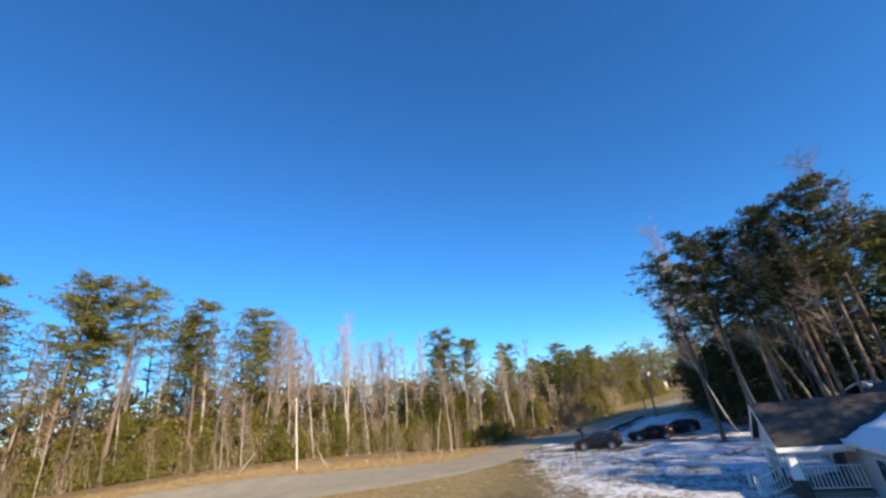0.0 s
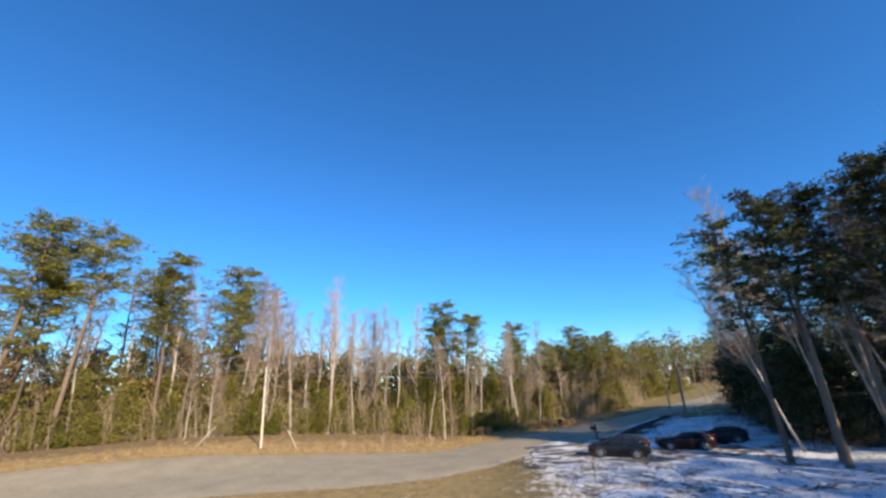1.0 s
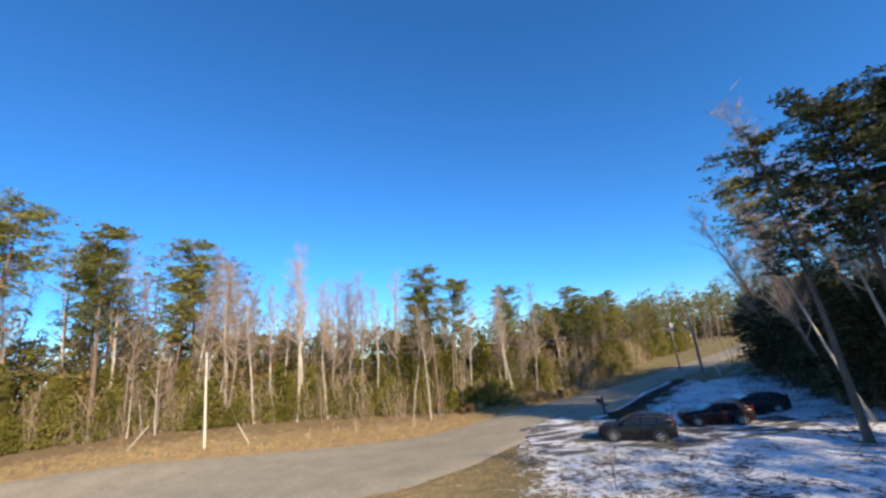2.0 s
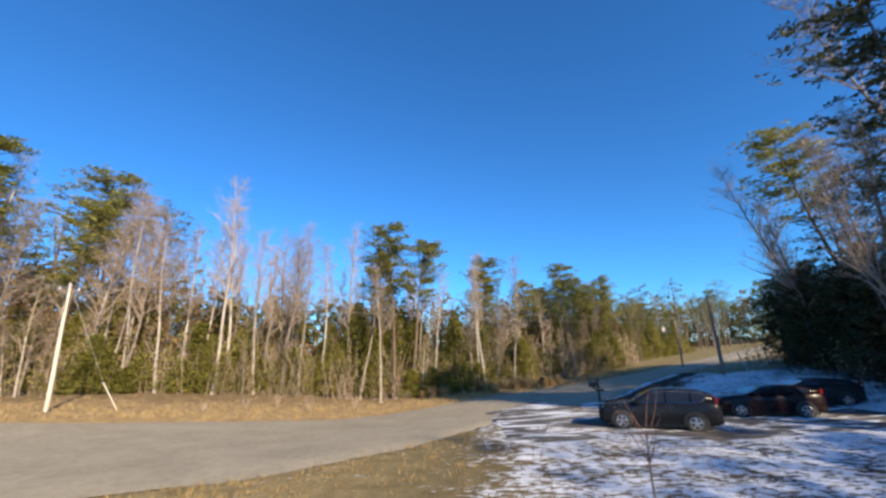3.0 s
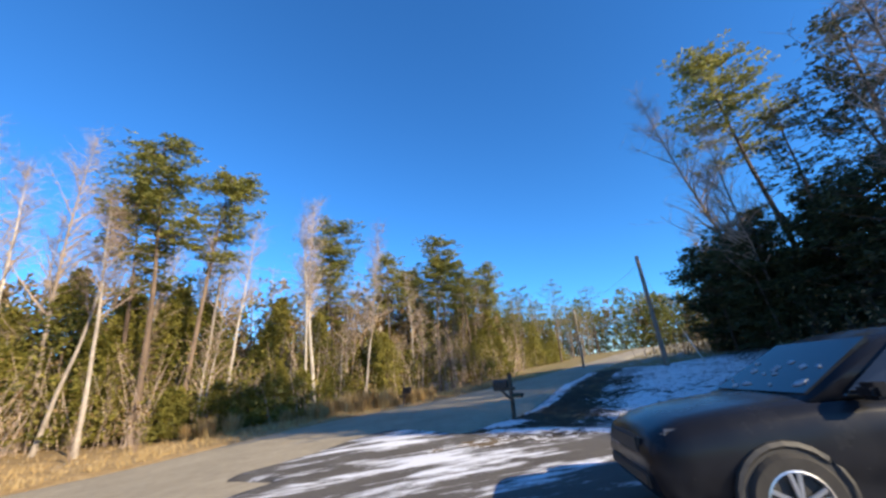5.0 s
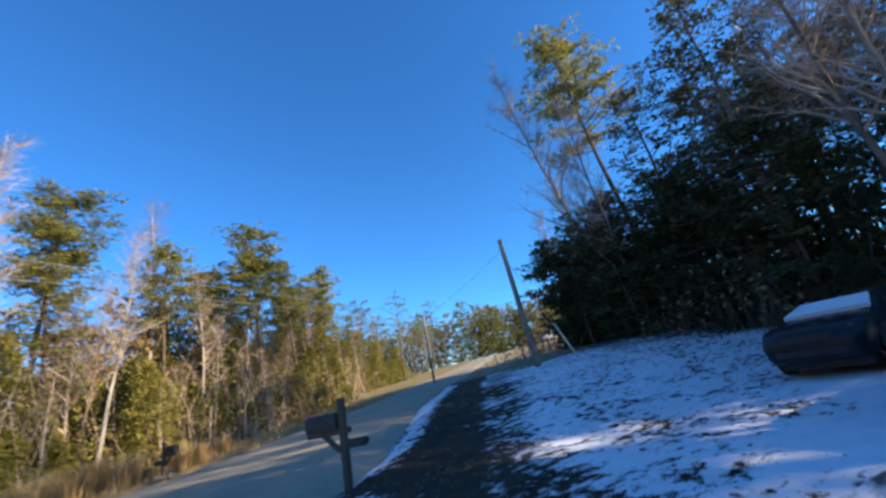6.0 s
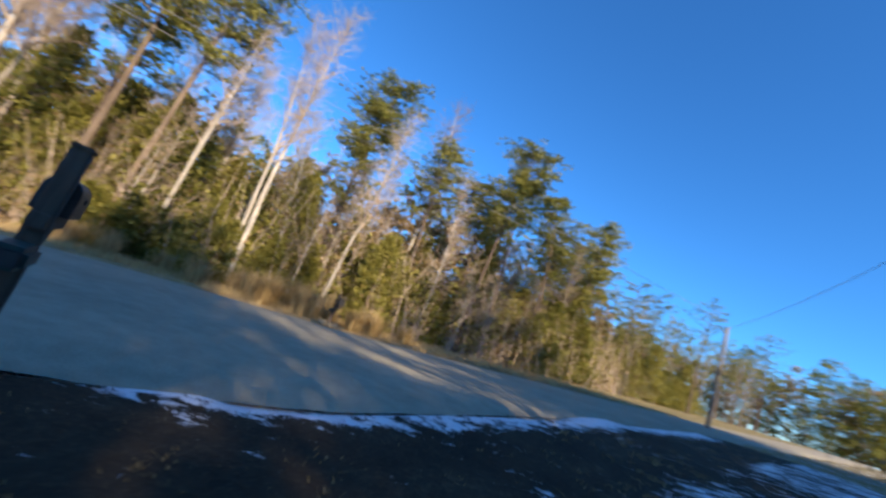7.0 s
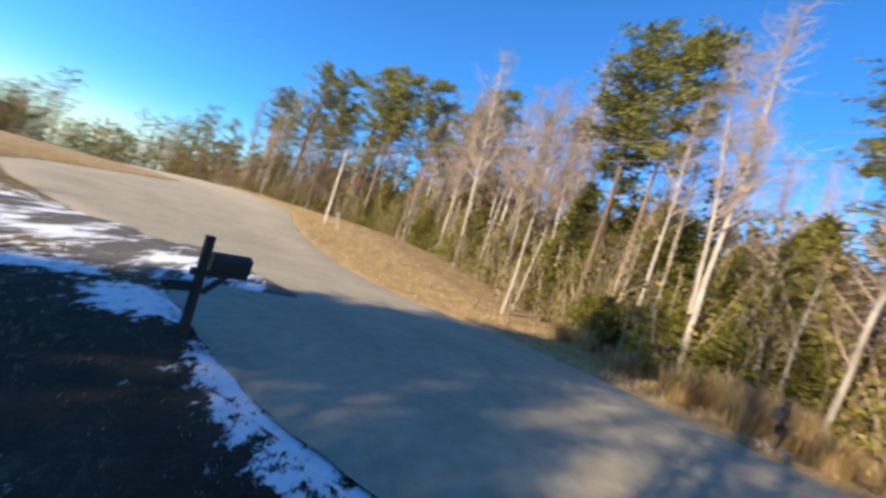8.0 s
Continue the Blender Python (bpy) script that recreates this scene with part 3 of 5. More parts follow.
# woods on the yard's side of the road, far along it
for _ in range(40):
    x = rng.uniform(-120, -66)
    y = poly_at(NEAR_EDGE, x) - 3 - rng.random() * 30
    if rng.random() < 0.45:
        plant("pine_tree", BACK_PINES, x, y, rng.uniform(0.7, 0.95))
    else:
        plant("bare_tree", BACKS, x, y, rng.uniform(0.65, 0.85))

# the dark wood beside the yard
plant("bare_tree", BARES, 28.5, 40.6, 1.15, pick=2, turn=180, lean=-12)
plant("bare_tree", BARES, 32.6, 54.5, 1.05, pick=4, turn=60, lean=-15)
plant("bare_tree", BARES, 31.0, 53.0, 0.8, pick=3, turn=10, lean=-12)
plant("pine_tree", PINES, 34.5, 53.0, 0.9, pick=1, turn=60, lean=-9)
# out of view behind the yard, placed for its branch shadows
plant("bare_tree", BARES, 18.5, 2.0, 0.9, pick=3, turn=0)
RIGHT = []


def lane_offset(x, y):
    """How far east of the sunny lane's middle a place lies."""
    return x - 13.95 - 0.65 * (56.5 - y)


def sun_gap(x, y):
    """A lane through the tall pines by which the low sun reaches the road."""
    return abs(lane_offset(x, y)) < 3.5 and y < 42


def dark_edge(y):
    """Where the dark wood begins, beside the yard."""
    if y > 47:
        return 26.6 + (y - 47) * 0.37
    return max(24.6 + 8.0 * soft_step(40, 34, y) * soft_step(16, 20, y) + 2.0 * soft_step(40, 47, y), 6 + 0.65 * (34 - y))


def dark_wood(count, ya, yb, wide, kinds, bares, share, grown=1.0):
    made = 0
    for _ in range(4000):
        if made >= count:
            break
        y = rng.uniform(ya, yb)
        x = dark_edge(y) + 0.5 + rng.random() ** 1.3 * wide
        if sun_gap(x, y) or any((x - a) ** 2 + (y - b) ** 2 < 1.9 ** 2 for a, b in RIGHT) or math.hypot(x - 31.5, y - 33.5) < 5:
            continue
        RIGHT.append((x, y))
        made += 1
        low = 1 - 0.58 * soft_step(45, 57, y)
        if rng.random() < share:
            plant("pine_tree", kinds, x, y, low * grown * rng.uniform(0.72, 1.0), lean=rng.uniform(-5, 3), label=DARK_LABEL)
        else:
            plant("bare_tree", bares, x, y, (0.4 + 0.6 * low) * rng.uniform(0.65, 0.95), lean=rng.uniform(-11, 2))


DARK_LABEL = "pine with drooping needled limbs beside the yard"
# only the darker barks here, so their colour carries the wood's shade
GREYS = BARES[3:]
dark_wood(76, 22, 59, 20, SHADE_PINES, GREYS, 0.72, 0.95)
# this southern stretch is out of view, added to shade the yard
dark_wood(42, -30, 12, 22, BACK_PINES, BACKS, 0.78, 1.1)
for k in range(11):
    y = 24 + 1.9 * k
    x = dark_edge(y) + rng.uniform(-0.6, 1.8)
    if not sun_gap(x, y) and math.hypot(x - 31.5, y - 33.5) > 4.5:
        plant("bare_tree", BARES, x, y, rng.uniform(0.75, 0.95), lean=rng.uniform(-13, -2))
# tall pines added out of view south of the yard, to keep it in shade
made = 0
while made < 34:
    x, y = rng.uniform(29, 56), rng.uniform(2, 25)
    if x < max(9.5 + 0.65 * (53 - y), 2.1 * y) or lane_offset(x, y) < 3.5 or any((x - a) ** 2 + (y - b) ** 2 < 2.0 ** 2 for a, b in RIGHT):
        made += 0.05
        continue
    RIGHT.append((x, y))
    plant("pine_tree", BACK_PINES, x, y, rng.uniform(1.1, 1.32))
    made += 1
# pines added west of the lane, high crowns shading the road by the mailbox
for k in range(8):
    y = 28.8 + 1.1 * k
    off = (-4.1, -6.0)[k % 2]
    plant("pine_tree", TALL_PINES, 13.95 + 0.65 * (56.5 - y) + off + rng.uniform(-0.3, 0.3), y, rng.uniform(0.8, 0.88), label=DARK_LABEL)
# lower pines added along the lane, to shade the snow but not the road
for x, y, s in ((32.2, 28.6, 0.7), (34.2, 26.4, 0.72), (35.6, 24.0, 0.74), (33.2, 25.2, 0.7), (36.4, 22.2, 0.76), (30.6, 30.8, 0.62), (34.8, 27.6, 0.7), (37.4, 24.6, 0.74)):
    plant("pine_tree", PINES, x, y, s)
# one thin tree stands in the lane
plant("bare_tree", BARES, 32.4, 28.1, 1.2, pick=0, turn=80)
# pines added out of view behind the house, to shade its roof
for x, y, s in ((24.0, 6.5, 0.72), (27.0, 8.5, 0.75), (26.0, 2.5, 0.8), (29.0, 12.0, 0.8), (30.5, 5.0, 0.9)):
    plant("pine_tree", BACK_PINES, x, y, s)
# young pines and bushes close the wood's edge down to the ground
for _ in range(20):
    y = rng.uniform(36, 60)
    plant("young_pine", LOW_PINES, dark_edge(y) + rng.uniform(0.3, 4.5), y, rng.uniform(0.65, 1.1), lean=rng.uniform(-5, 3))
for _ in range(26):
    y = rng.uniform(24, 61)
    x = dark_edge(y) + rng.uniform(0.5, 7)
    plant("shaded_bush", SHADE_BUSHES, x, y, rng.uniform(0.5, 0.95))
# pale leaning trees before the pines of the yard
for x, y, s, a in ((27.4, 36.2, 0.8, -12), (27.8, 34.0, 0.86, -8), (27.6, 31.6, 0.9, -14), (25.6, 37.8, 0.85, -10), (26.2, 28.6, 0.92, -6), (24.0, 39.2, 0.7, -16)):
    plant("bare_tree", BARES, x, y, s, lean=a)
# more pines added beside the lane, to fill out the road's shade
for x, y, s in ((27.9, 27.4, 0.86), (26.2, 29.9, 0.84)):
    plant("pine_tree", TALL_PINES, x, y, s, label=DARK_LABEL)
# evergreen growth that fills the wood's front
for _ in range(90):
    x = rng.uniform(-64, 24)
    plant("cedar_bush", CEDARS, x, wood_front(x) + rng.uniform(2, 9), rng.uniform(1.0, 1.5) * (1 - 0.25 * soft_step(2, 8, x)), tall=rng.uniform(0.9, 1.15))

# ---------------------------------------------------------------- vehicles
def paint(name, col):
    n = Nodes(name)
    dirt = n.noise(2.5, 5, 0.6)
    c = n.mix(n.math("MULTIPLY", n.math("SUBTRACT", dirt, 0.5), 0.12, True), col, (0.2, 0.19, 0.17))
    return n.done(c, n.math("ADD", 0.12, n.math("MULTIPLY", dirt, 0.25)), spec=0.22)


M_BLACK_PAINT = paint("black_car_paint", (0.012, 0.013, 0.017))
M_RED_PAINT = paint("dark_maroon_car_paint", (0.013, 0.006, 0.008))
M_GREY_PAINT = paint("dark_grey_car_paint", (0.022, 0.024, 0.028))
M_SILVER_PAINT = paint("white_car_paint", (0.42, 0.42, 0.43))
M_GLASS = two_tone("dark_car_glass", (0.008, 0.01, 0.013), (0.016, 0.018, 0.022), 2, 0.08, 30, 0.02, 0.001, spec=0.6)
M_TYRE = two_tone("tyre_rubber", (0.015, 0.015, 0.016), (0.04, 0.038, 0.036), 6, 0.9, 60, 0.3, 0.004)
M_ALLOY = two_tone("alloy_rim", (0.45, 0.45, 0.46), (0.65, 0.65, 0.66), 8, 0.3, 60, 0.05, 0.001, metal=0.9)
M_CHROME = two_tone("chrome_trim", (0.6, 0.6, 0.6), (0.75, 0.75, 0.75), 6, 0.15, 40, 0.02, 0.001, metal=1.0)
M_PLASTIC = two_tone("black_plastic", (0.018, 0.018, 0.019), (0.04, 0.04, 0.04), 6, 0.6, 60, 0.2, 0.002)
M_LAMP = two_tone("lamp_glass", (0.13, 0.135, 0.145), (0.26, 0.27, 0.285), 9, 0.12, 50, 0.05, 0.002)
M_FROST = two_tone("windscreen_frost", (0.3, 0.33, 0.37), (0.6, 0.63, 0.67), 14, 0.7, 60, 0.3, 0.004)
M_RED_LAMP = two_tone("red_lamp_glass", (0.13, 0.006, 0.006), (0.24, 0.012, 0.01), 9, 0.15, 50, 0.05, 0.002)


def loft(rings, close=True):
    """A skin over rings of equal length."""
    bm = bmesh.new()
    rows = [[bm.verts.new(p) for p in ring] for ring in rings]
    n = len(rows[0])
    for a, b in zip(rows, rows[1:]):
        for k in range(n if close else n - 1):
            bm.faces.new((a[k], a[(k + 1) % n], b[(k + 1) % n], b[k]))
    bm.faces.new(rows[0][::-1])
    bm.faces.new(rows[-1])
    bmesh.ops.recalc_face_normals(bm, faces=bm.faces)
    return bm


def wheel(parent, x, y, r, side):
    hub = part("wheel", ring_solid(r, 0.66 * r, 0.22), M_TYRE, parent, "black rubber tyre")
    hub.name = "wheel"
    hub.matrix_basis = pose(x, y, r, 90, 0, 0)
    out = 0.11 * side
    V, F = [], []
    n = 28
    for rr, zz in ((0.68 * r, out), (0.64 * r, out + 0.004 * side), (0.6 * r, out - 0.03 * side)):
        V += [Vector((rr * math.cos(6.2832 * k / n), rr * math.sin(6.2832 * k / n), -zz)) for k in range(n)]
    for j in range(2):
        F += [(j * n + k, j * n + (k + 1) % n, (j + 1) * n + (k + 1) % n, (j + 1) * n + k) for k in range(n)]
    part("rim", (V, F), M_ALLOY, hub)
    part("rim_back", disc(0.62 * r, -out + 0.06 * side), M_PLASTIC, hub)
    for k in range(5):
        a = 72 * k + 18
        for da in (-9, 9):
            sp = part("spoke", box(0.6 * r, 0.035, 0.02, (0.32 * r, 0, -out + 0.012 * side), 0.006), M_ALLOY, hub)
            sp.matrix_basis = pose(0, 0, 0, 0, 0, a + da)
    part("hub_cap", disc(0.1 * r + 0.02, -out - 0.004 * side), M_ALLOY, hub)


def disc(r, z, n=24):
    V = [Vector((0, 0, z))] + [Vector((r * math.cos(6.2832 * k / n), r * math.sin(6.2832 * k / n), z)) for k in range(n)]
    return V, [(0, 1 + k, 1 + (k + 1) % n) for k in range(n)]


def ring_solid(r, ri, w, n=32):
    """A tyre: a thick ring round z with rounded shoulders."""
    prof = [(ri, -w / 2), (r * 0.93, -w / 2), (r, -w * 0.36), (r, w * 0.36), (r * 0.93, w / 2), (ri, w / 2)]
    V, F = [], []
    m = len(prof)
    for k in range(n):
        a = 6.2832 * k / n
        V += [Vector((p * math.cos(a), p * math.sin(a), z)) for p, z in prof]
    for k in range(n):
        for j in range(m):
            F.append((k * m + j, ((k + 1) % n) * m + j, ((k + 1) % n) * m + (j + 1) % m, k * m + (j + 1) % m))
    return V, F


def car(label, paint_mat, x, y, heading, scale=1.0, roof=1.67, snow_glass=False, chrome=True, frost=False, group="cars on the driveway"):
    """A parked five-door car; local +x is ahead."""
    c = thing("car", label, "car", group)
    c.matrix_basis = pose(x, y, height(x, y) - 0.02, 0, 0, heading) @ Matrix.Diagonal((scale, scale, scale, 1))
    st = [(2.28, 0.66, 0.42, 0.70), (2.2, 0.80, 0.30, 0.82), (1.95, 0.88, 0.25, 0.93), (1.5, 0.915, 0.22, 1.0), (1.02, 0.92, 0.21, 1.05), (0.3, 0.925, 0.2, 1.06),
          (-0.8, 0.925, 0.2, 1.09), (-1.6, 0.92, 0.23, 1.14), (-2.05, 0.88, 0.28, 1.15), (-2.24, 0.8, 0.36, 1.08), (-2.3, 0.7, 0.46, 0.98)]
    rings = []
    for sx, hw, lo, hi in st:
        mid = lo + (hi - lo) * 0.55
        half = [(hw * 0.86, lo), (hw * 0.97, lo + 0.1), (hw, mid), (hw * 0.985, hi - 0.12), (hw * 0.93, hi - 0.03), (hw * 0.6, hi + 0.015), (0, hi + 0.03)]
        ring = [(sx, yy, zz) for yy, zz in half] + [(sx, -yy, zz) for yy, zz in reversed(half[:-1])]
        rings.append(ring)
    smooth(part("body", loft(rings), paint_mat, c))
    gh = [(0.98, 0.84, 1.03, 1.045), (0.18, 0.845, 1.06, roof - 0.09), (-0.15, 0.85, 1.07, roof - 0.02), (-0.9, 0.85, 1.09, roof), (-1.6, 0.835, 1.12, roof - 0.05), (-1.98, 0.8, 1.13, roof - 0.17), (-2.2, 0.76, 1.1, 1.14)]
    rings = []
    for sx, hw, lo, hi in gh:
        tw = hw * (0.76 if hi > 1.3 else 0.95)
        half = [(hw, lo), (tw + (hw - tw) * 0.12, hi - 0.07 * (hi > 1.3)), (tw * 0.9, hi), (0, hi + (0.025 if sx < 0 else 0.0))]
        rings.append([(sx, yy, zz) for yy, zz in half] + [(sx, -yy, zz) for yy, zz in reversed(half[:-1])])
    smooth(part("roof", loft(rings), paint_mat, c))

    def pane(name, pts, mat=M_GLASS, label="", thick=0.006):
        ctr = sum((Vector(p) for p in pts), Vector()) / len(pts)
        nrm = (Vector(pts[1]) - Vector(pts[0])).cross(Vector(pts[2]) - Vector(pts[0])).normalized()
        if nrm.dot(ctr - Vector((-0.5, 0, 1.0))) < 0:
            nrm.negate()
        V = [Vector(p) + nrm * thick for p in pts] + [Vector(p) - nrm * 0.03 for p in pts]
        n = len(pts)
        F = [tuple(range(n)), tuple(range(2 * n - 1, n - 1, -1))] + [(k, k + n, (k + 1) % n + n, (k + 1) % n) for k in range(n)]
        return part(name, (V, F), mat, c, label)

    r = roof
    pane("windscreen", [(0.93, 0.72, 1.075), (0.93, -0.72, 1.075), (0.22, -0.6, r - 0.1), (0.22, 0.6, r - 0.1)], thick=0.02)
    pane("rear_window", [(-2.17, 0.6, 1.17), (-2.17, -0.6, 1.17), (-2.0, -0.54, r - 0.2), (-2.0, 0.54, r - 0.2)], thick=0.02)
    for s in (1, -1):
        hi = 0.665 * s
        pane("side_window", [(0.72, 0.85 * s, 1.085), (-0.34, 0.855 * s, 1.1), (-0.34, hi + 0.02 * s, r - 0.1), (0.12, hi + 0.02 * s, r - 0.15)], thick=0.02)
        pane("side_window", [(-0.42, 0.857 * s, 1.1), (-1.22, 0.855 * s, 1.125), (-1.22, hi + 0.02 * s, r - 0.1), (-0.42, hi + 0.02 * s, r - 0.09)], thick=0.02)
        pane("quarter_window", [(-1.3, 0.855 * s, 1.13), (-1.62, 0.84 * s, 1.17), (-1.86, 0.755 * s, r - 0.26), (-1.6, 0.68 * s, r - 0.14), (-1.3, hi + 0.02 * s, r - 0.11)], thick=0.02)
        if chrome:
            V, F = [], []
            tube(V, F, [Vector(p) for p in ((0.75, 0.875 * s, 1.075), (-0.4, 0.885 * s, 1.085), (-1.25, 0.885 * s, 1.11), (-1.62, 0.865 * s, 1.155), (-1.9, 0.785 * s, r - 0.24), (-1.6, 0.715 * s, r - 0.115), (-0.9, 0.7 * s, r - 0.075), (0.1, 0.7 * s, r - 0.125))], [0.009] * 8, 5)
            part("window_trim", (V, F), M_CHROME, c, "chrome window trim")
        part("mirror", box(0.16, 0.2, 0.13, (0.62, 1.0 * s, 1.1), 0.035), paint_mat, c)
        part("headlight", box(0.32, 0.08, 0.11, (2.0, 0.75 * s, 0.82), 0.035, pose(0, 0, 0, 0, 0, -28 * s)), M_LAMP, c, "clear glass headlight")
        part("tail_light", box(0.13, 0.12, 0.42, (-2.13, 0.74 * s, 1.1), 0.03, pose(0, 0, 0, 0, -12, 0)), M_RED_LAMP, c, "red glass tail light")
        part("sill", box(2.1, 0.07, 0.14, (0, 0.89 * s, 0.25), 0.02), paint_mat, c)
        for k in (0.05, -0.85):
            part("door_handle", box(0.17, 0.03, 0.028, (k - 0.25, 0.93 * s, 0.98), 0.008), paint_mat, c)
        for wx in (1.34, -1.34):
            V, F = [], []
            tube(V, F, [Vector((wx + 0.4 * math.cos(a), 0.912 * s, 0.35 + 0.4 * math.sin(a))) for a in np.linspace(-0.25, 3.39, 15)], [0.035] * 15, 6)
            part("wheel_arch", (V, F), M_PLASTIC, c)
            well = disc(0.385, 0)
            ob = part("wheel_well", well, M_PLASTIC, c)
            ob.matrix_basis = pose(wx, 0.925 * s, 0.36, 90, 0, 0)
            wheel(c, wx, 0.86 * s, 0.345, s)
    part("grille", box(0.05, 0.9, 0.16, (2.27, 0, 0.72), 0.02), M_PLASTIC, c)
    part("lower_grille", box(0.06, 1.2, 0.12, (2.27, 0, 0.46), 0.02), M_PLASTIC, c)
    part("number_plate", box(0.02, 0.32, 0.15, (-2.3, 0, 0.83), 0.004), M_WHITE, c, "plain pale number plate")
    part("rear_bumper", box(0.12, 1.6, 0.2, (-2.24, 0, 0.42), 0.05), M_PLASTIC, c)
    part("underbody", box(3.9, 1.5, 0.16, (0, 0, 0.2), 0.03), M_PLASTIC, c)
    if frost:
        r0 = random.Random(9)
        for _ in range(20):
            u, v, w = r0.uniform(0.06, 0.62), r0.uniform(-0.88, 0.88), r0.uniform(0.02, 0.07)
            spots = []
            for j in range(9):
                a, g = j * 0.698, r0.uniform(0.5, 1.1)
                k = min(max(u + 0.9 * w * g * math.sin(a), 0.02), 0.97)
                spots.append((0.93 - 0.71 * k, (0.7 - 0.12 * k) * (v + 1.6 * w * g * math.cos(a)), 1.085 + (r - 1.175) * k))
            pane("frost_patch", spots, M_FROST, "frost left on the windscreen", 0.022)
    if snow_glass:
        pane("windscreen_snow", [(1.0, 0.74, 1.1), (1.0, -0.74, 1.1), (0.3, -0.6, r - 0.11), (0.3, 0.6, r - 0.11)], M_SNOW, "snow lying on the windscreen", 0.06)
    return c


car("black crossover car parked on the snowy driveway, chrome window trim", M_BLACK_PAINT, 12.35, 41.36, math.degrees(math.atan2(0.43, -0.903)), scale=0.93, roof=1.6, frost=True)
car("dark maroon sedan parked beyond the black car", M_RED_PAINT, 18.2, 43.5, math.degrees(math.atan2(0.24, -0.97)), scale=0.9, roof=1.44, chrome=False)
car("dark car with a snow-covered windscreen under the trees", M_GREY_PAINT, 21.9, 45.5, math.degrees(math.atan2(0.25, -0.97)), scale=0.9, roof=1.42, snow_glass=True, chrome=False)

# ---------------------------------------------------------------- poles, wires, mailboxes


def utility_pole(label, x, y, h, r, lean=(0, 0), pale=0.0, mat=M_POLE, arm=False):
    p = thing("utility_pole", label, "utility pole", "poles along the road", at=pose(x, y, height(x, y) - 0.3, lean[0], lean[1], 0))
    V, F = [], []
    tube(V, F, [Vector((0, 0, h * k / 6)) for k in range(7)], [r * (1 - 0.3 * k / 6) for k in range(7)], 12, True)
    smooth(part("shaft", (V, F), mat, p))
    if pale:
        V, F = [], []
        tube(V, F, [Vector((-r * 0.5, -r * 0.8, 0.2)), Vector((-r * 0.35, -r * 0.65, pale))], [r * 0.55, r * 0.5], 8, True)
        part("conduit", (V, F), M_PALE_POLE, p, "pale conduit up the pole")
    if arm:
        part("crossarm", box(1.1, 0.09, 0.11, (0, 0, h - 0.5), 0.01, pose(0, 0, 0, 0, 0, 60)), M_POLE, p)
        for k in (-0.45, 0.0, 0.45):
            q = pose(0, 0, 0, 0, 0, 60) @ Vector((k, 0, h - 0.4))
            V, F = rod(q, q + Vector((0, 0, 0.16)), 0.04, 8, 0.025)
            part("insulator", (V, F), M_WHITE, p)
    return p


utility_pole("pale weathered utility pole at the wood's edge", -18.4, 47.6, 7.6, 0.085, lean=(0, -2.5), pale=5.8, mat=M_PALE_POLE, arm=True)
utility_pole("grey leaning wooden pole at the yard's corner", 24.6, 55.4, 6.4, 0.14, lean=(-6, 3))
utility_pole("thin dark wooden pole beside the road", 28.9, 68.2, 5.2, 0.1)
utility_pole("thin pale wooden pole far along the road", -70, 44.5, 8.5, 0.13)


def wire(a, b, sag, r=0.009):
    V, F = [], []
    a, b = Vector(a), Vector(b)
    pts = [a.lerp(b, k / 24) - Vector((0, 0, sag * 4 * (k / 24) * (1 - k / 24))) for k in range(25)]
    tube(V, F, pts, [r] * 25, 4)
    return tagged(new("overhead_wire", mesh_of("overhead_wire", V, F, M_WIRE)), "thin overhead wire slung between the poles", "wire", "overhead wires")


top = height(-18.4, 47.6)
far_top = height(28.9, 68.2) + 5.1
wire((-18.6, 47.3, top + 7.1), (28.9, 68.2, far_top), 0.35)
wire((-18.2, 47.9, top + 6.6), (28.9, 68.2, far_top - 0.45), 0.4)
wire((-18.6, 47.3, top + 7.1), (-70, 44.5, 10.6), 0.9)
wire((-18.2, 47.9, top + 7.1), (-70, 44.4, 9.6), 0.9)
wire((24.8, 56.0, 6.6), (28.9, 68.2, 6.1), 0.25)


def guy(label, foot, toward, length, top_at):
    """A stay wire with a pale guard round its foot."""
    g = thing("guy_wire", label, "guy wire", "stays of the poles", at=Matrix.Translation(foot))
    d = (Vector(toward) - Vector(foot)).normalized()
    part("guard", rod((0, 0, 0), d * length, 0.035), M_PALE_POLE, g, "pale plastic guard tube")
    part("stay", rod(d * length, Vector(top_at) - Vector(foot), 0.008, 5), M_WIRE, g)
    part("anchor", rod(d * -0.15, d * 0.05, 0.05), M_POLE, g)


guy("stay wire with a pale guard in the dry grass", (-24.8, 47.6, height(-24.8, 47.6)), (-18.4, 47.6, 7.5), 2.4, (-18.4, 47.6, 8.2))
guy("stay wire with a pale guard in the dry grass", (-15.7, 49.2, height(-15.7, 49.2)), (-18.2, 47.7, 5.5), 1.9, (-18.35, 47.6, 7.0))
guy("stay wire with a pale guard beside the leaning pole", (25.6, 54.1, height(25.6, 54.1)), (24.7, 55.7, 6.0), 1.6, (24.85, 55.9, 6.0))

M_MAIL = two_tone("dark_mailbox_metal", (0.02, 0.017, 0.016), (0.06, 0.05, 0.045), 5, 0.5, 40, 0.2, 0.003)
M_POST = two_tone("weathered_post", (0.05, 0.034, 0.024), (0.15, 0.105, 0.075), 4, 0.9, 30, 0.5, 0.006, stretch=(1, 1, 0.15))
M_GREEN_BOX = two_tone("dark_green_plastic", (0.01, 0.03, 0.028), (0.02, 0.055, 0.05), 5, 0.5, 40, 0.1, 0.002)
M_STONE = two_tone("pale_stone", (0.16, 0.14, 0.11), (0.36, 0.32, 0.26), 4, 0.9, 25, 0.5, 0.01, vary=0.3)


